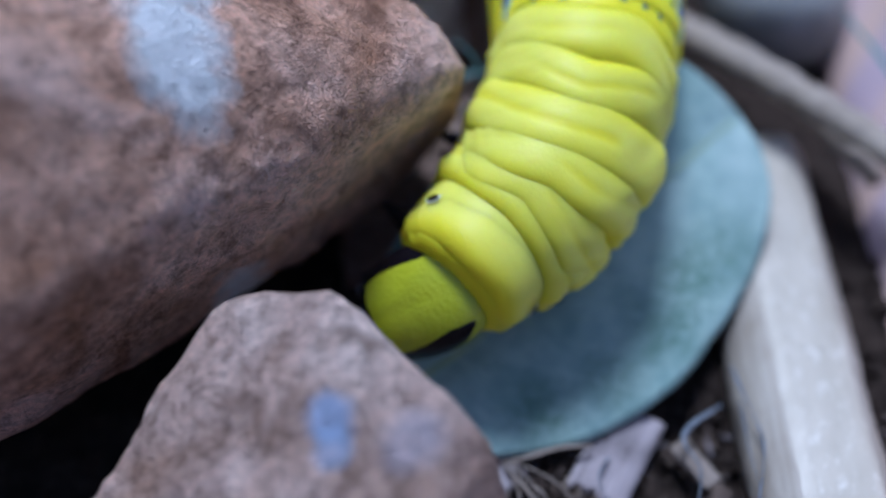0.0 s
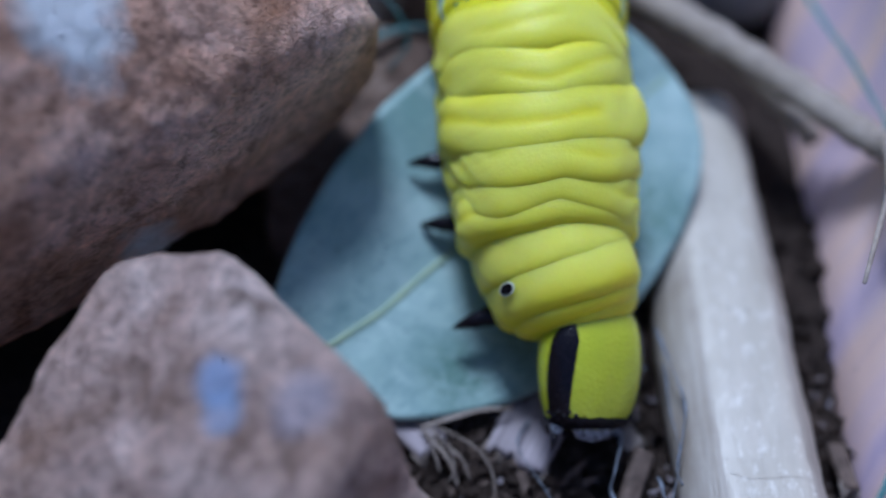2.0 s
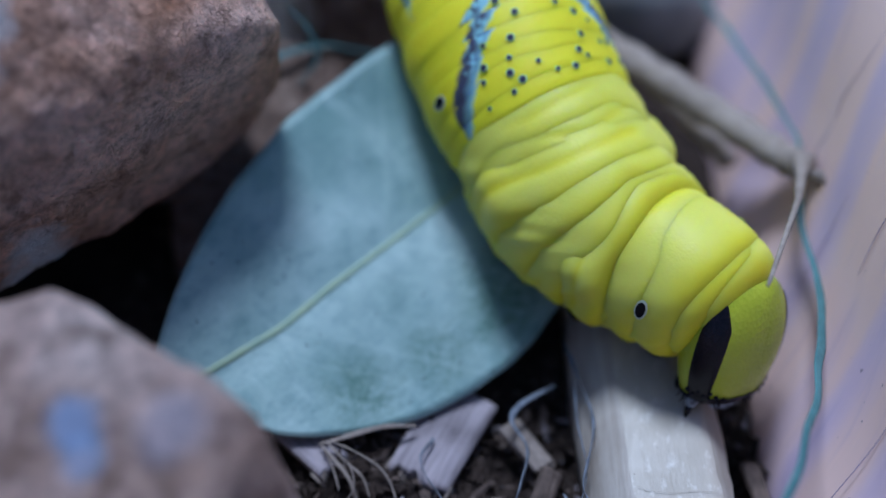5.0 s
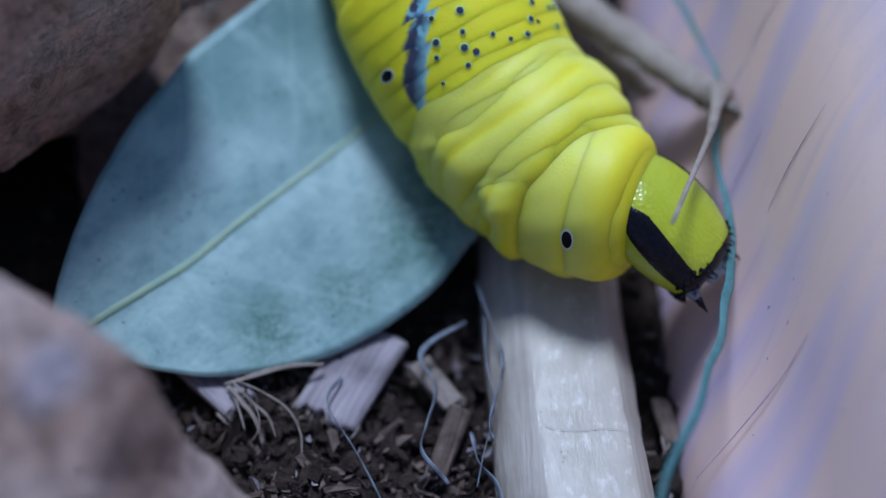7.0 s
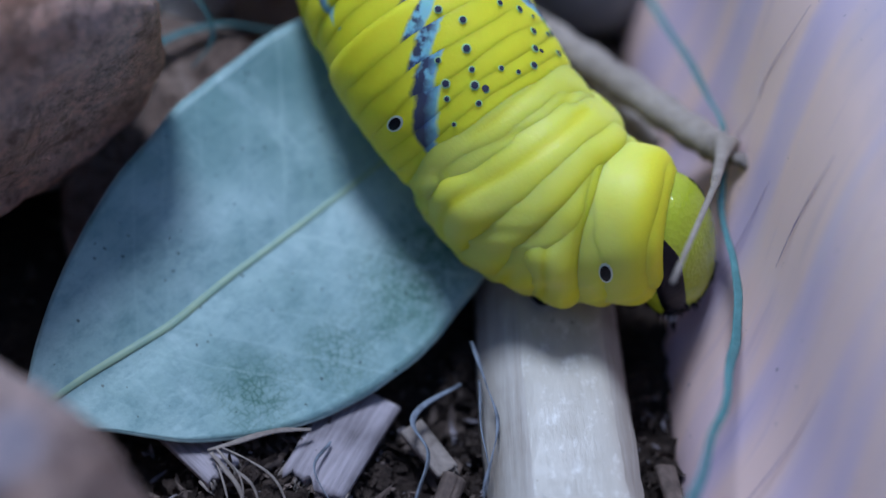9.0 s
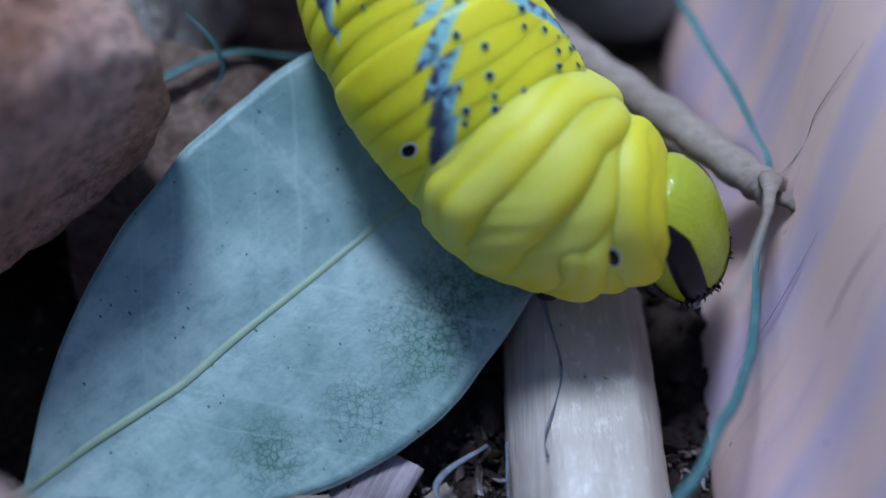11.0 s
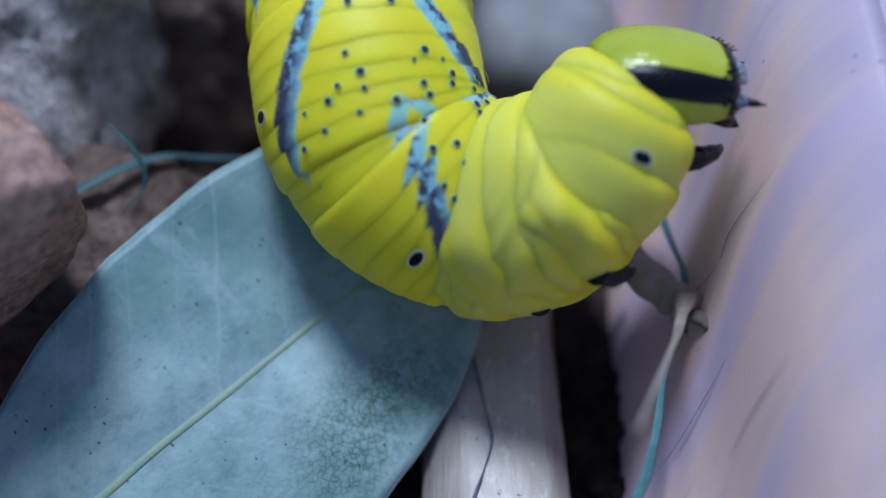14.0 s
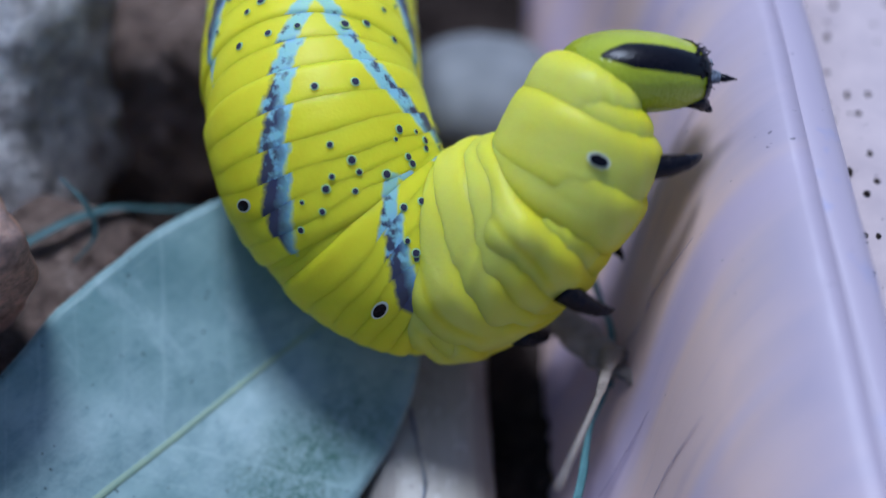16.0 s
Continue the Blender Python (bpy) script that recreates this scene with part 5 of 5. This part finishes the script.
body_at(12.5, ((1.36, 1.19, 1.52), (1.74, 1.11, 1.03)), (1.38, 1.13, 1.49), (1.03, 1.05, 1.16), (0.69, 0.98, 1.08), (0.28, 1.06, 1.04), (-0.09, 1.42, 1.37), (-0.29, 2.28, 1.57), (-0.37, 3.18, 1.67), (-0.42, 4.09, 1.66), roll=(-1, -7, -5, -3, -4))
body_at(13, ((1.21, 1.36, 1.63), (1.82, 1.38, 1.53)), (1.24, 1.31, 1.61), (1.02, 1.07, 1.34), (0.72, 1.03, 1.18), (0.34, 1.11, 1.10), (-0.06, 1.39, 1.35), (-0.14, 2.14, 1.42), (-0.24, 3.07, 1.55), (-0.25, 3.99, 1.57), roll=(-19, -22, -14, -8, -5))
body_at(13.5, ((1.26, 1.51, 1.78), (1.86, 1.67, 1.80)), (1.27, 1.48, 1.78), (1.15, 1.21, 1.53), (0.87, 1.16, 1.27), (0.50, 1.26, 1.09), (0.03, 1.48, 1.30), (-0.17, 2.12, 1.52), (-0.24, 3.23, 1.53), (-0.23, 4.13, 1.52), roll=(-46, -31, -20, -9, -1))
body_at(14, ((1.21, 1.52, 1.90), (1.83, 1.56, 1.91)), (1.23, 1.49, 1.89), (1.11, 1.18, 1.52), (0.85, 1.17, 1.27), (0.50, 1.27, 1.06), (0.03, 1.47, 1.31), (-0.16, 2.09, 1.59), (-0.29, 3.30, 1.58), (-0.28, 4.20, 1.56), roll=(-16, -28, -18, -8, -1))
body_at(14.5, ((1.23, 1.33, 1.90), (1.81, 1.29, 1.97)), (1.23, 1.32, 1.89), (1.12, 1.07, 1.53), (0.89, 1.13, 1.26), (0.55, 1.26, 1.04), (0.07, 1.41, 1.24), (-0.15, 2.03, 1.59), (-0.23, 3.15, 1.59), (-0.21, 4.04, 1.57), roll=(-8, -24, -13, -6, -0))
body_at(15, ((1.26, 1.28, 1.91), (1.87, 1.25, 2.02)), (1.28, 1.25, 1.89), (1.14, 1.05, 1.53), (0.91, 1.13, 1.25), (0.60, 1.26, 1.02), (0.12, 1.44, 1.23), (-0.11, 1.99, 1.60), (-0.18, 3.14, 1.60), (-0.17, 4.03, 1.58), roll=(2, -24, -12, -3, 1))
body_at(15.5, ((1.40, 1.36, 1.98), (1.97, 1.43, 2.09)), (1.42, 1.31, 1.94), (1.23, 1.04, 1.53), (0.95, 1.18, 1.26), (0.62, 1.28, 1.04), (0.13, 1.47, 1.27), (-0.10, 2.01, 1.63), (-0.18, 3.24, 1.62), (-0.17, 4.13, 1.60), roll=(-11, -34, -19, -6, -1))
body_at(16, ((1.43, 1.76, 2.22), (2.03, 1.92, 2.19)), (1.44, 1.73, 2.21), (1.32, 1.36, 1.71), (0.97, 1.30, 1.33), (0.63, 1.31, 1.07), (0.16, 1.49, 1.30), (-0.11, 2.00, 1.66), (-0.21, 3.26, 1.64), (-0.18, 4.15, 1.63), roll=(-36, -44, -25, -9, -3))


def spine(stations, v):
    """Place and forward direction on the smooth line through the neck and segment ends."""
    p = [Vector(s) for s in stations]
    k = min(max(v - 1, 0), len(p) - 1.001)
    i = int(k)
    t = k - i
    p0 = p[i - 1] if i > 0 else 2 * p[0] - p[1]
    p1, p2 = p[i], p[i + 1]
    p3 = p[i + 2] if i + 2 < len(p) else 2 * p2 - p1
    at = 0.5 * (2 * p1 + (p2 - p0) * t + (2 * p0 - 5 * p1 + 4 * p2 - p3) * t * t + (3 * p1 - p0 - 3 * p2 + p3) * t ** 3)
    way = 0.5 * ((p2 - p0) + 2 * (2 * p0 - 5 * p1 + 4 * p2 - p3) * t + 3 * (3 * p1 - p0 - 3 * p2 + p3) * t * t)
    return at, -way.normalized()


def turned(at, forward, roll):
    x = forward.normalized()
    y = Vector((0, 0, 1)).cross(x).normalized()
    z = x.cross(y)
    m = Matrix(((x.x, y.x, z.x, at.x * CM), (x.y, y.y, z.y, at.y * CM), (x.z, y.z, z.z, at.z * CM), (0, 0, 0, 1)))
    return m @ Matrix.Rotation(radians(roll), 4, "X")


def motions():
    times = sorted(BODY)
    rows = []
    for t in times:
        head, stations, roll = BODY[t]
        neck = Vector(head[0])
        way = (Vector(head[1]) - neck).normalized()
        rows.append((t, turned(neck, way, roll[0])))
    walk(HEAD, rows)
    for v, ring in RINGS:
        rows = []
        for t in times:
            head, stations, roll = BODY[t]
            at, way = spine(stations, v)
            if 1.4 < v < 2:
                way = (way * 0.8 + (Vector(head[1]) - Vector(head[0])).normalized() * 0.2).normalized()
            if v < 1.4:
                # the smooth collar ends round the back of the head
                back, mouth = Vector(head[0]), Vector(head[1])
                way = ((mouth - back).normalized() * 0.25 + way * 0.75).normalized()
                at = back * 0.25 + Vector(stations[0]) * 0.75 - way * 0.14
            k = min(max(v - 0.5, 1.0), len(roll) - 1.001)
            i = int(k)
            rows.append((t, turned(at, way, roll[i] + (roll[min(i + 1, len(roll) - 1)] - roll[i]) * (k - i))))
        walk(ring, rows)
    before, after = pose(0.0032, -0.0070, 0.0014, 0, 0, 4), pose(0.0060, 0.0030, 0.0021)
    walk(LOOSE_FIBRE, [(0, before), (9.5, before), (11.8, after), (16, after)])
    # the tan stone slips and turns a little on the soil
    rest = Matrix.Translation(TAN_ROCK.location)
    walk(TAN_ROCK, [(t, rest @ pose(x * CM, y * CM, 0, 0, 0, turn)) for t, x, y, turn in ((0, 0, 0, 0), (2, 0.01, -0.02, 1), (3.2, 0.04, -0.12, 4), (5.3, 0.14, -0.36, 15), (16, 0.14, -0.36, 15))])
    # the blade and the split strip that the caterpillar shoves as it climbs
    for thing, hinge, swing in ((LOOSE_BLADE, (0.0173, 0.0085, 0.0062), pose(0, 0, 0, 0, 0, -13)), (STRIP, (0.0172, 0.0095, 0.0074), pose(0, 0, 0, -14.5, 0, 3.3))):
        pivot = Matrix.Translation(Vector(hinge))
        pushed = pivot @ swing @ pivot.inverted()
        walk(thing, [(0, Matrix()), (9.7, Matrix()), (11.6, pushed), (16, pushed)])
    for leg, side, base, pair in LEGS:
        walk(leg, [(t, Matrix.Translation(base) @ Matrix.Rotation(radians(-reach * (1 - 0.4 * pair)), 4, "Y") @ Matrix.Rotation(radians(-side * (fold + step * pair + (55 if side > 0 and t < 4 else 0) + 6 * math.sin(3 * t + pair))), 4, "X") @ Matrix.Rotation(radians(side * 14), 4, "Z"))
                   for t, fold, step, reach in LEG_FOLD])


build_ground()
build_box()
TAN_ROCK = build_rocks()
build_leaf()
build_stick()
STRIP = build_twig()
LOOSE_BLADE = build_strands()
build_chips()
build_litter()
build_crumbs()
LOOSE_FIBRE = build_loose_fibre()
CATERPILLAR, HEAD, RINGS = build_caterpillar()
motions()
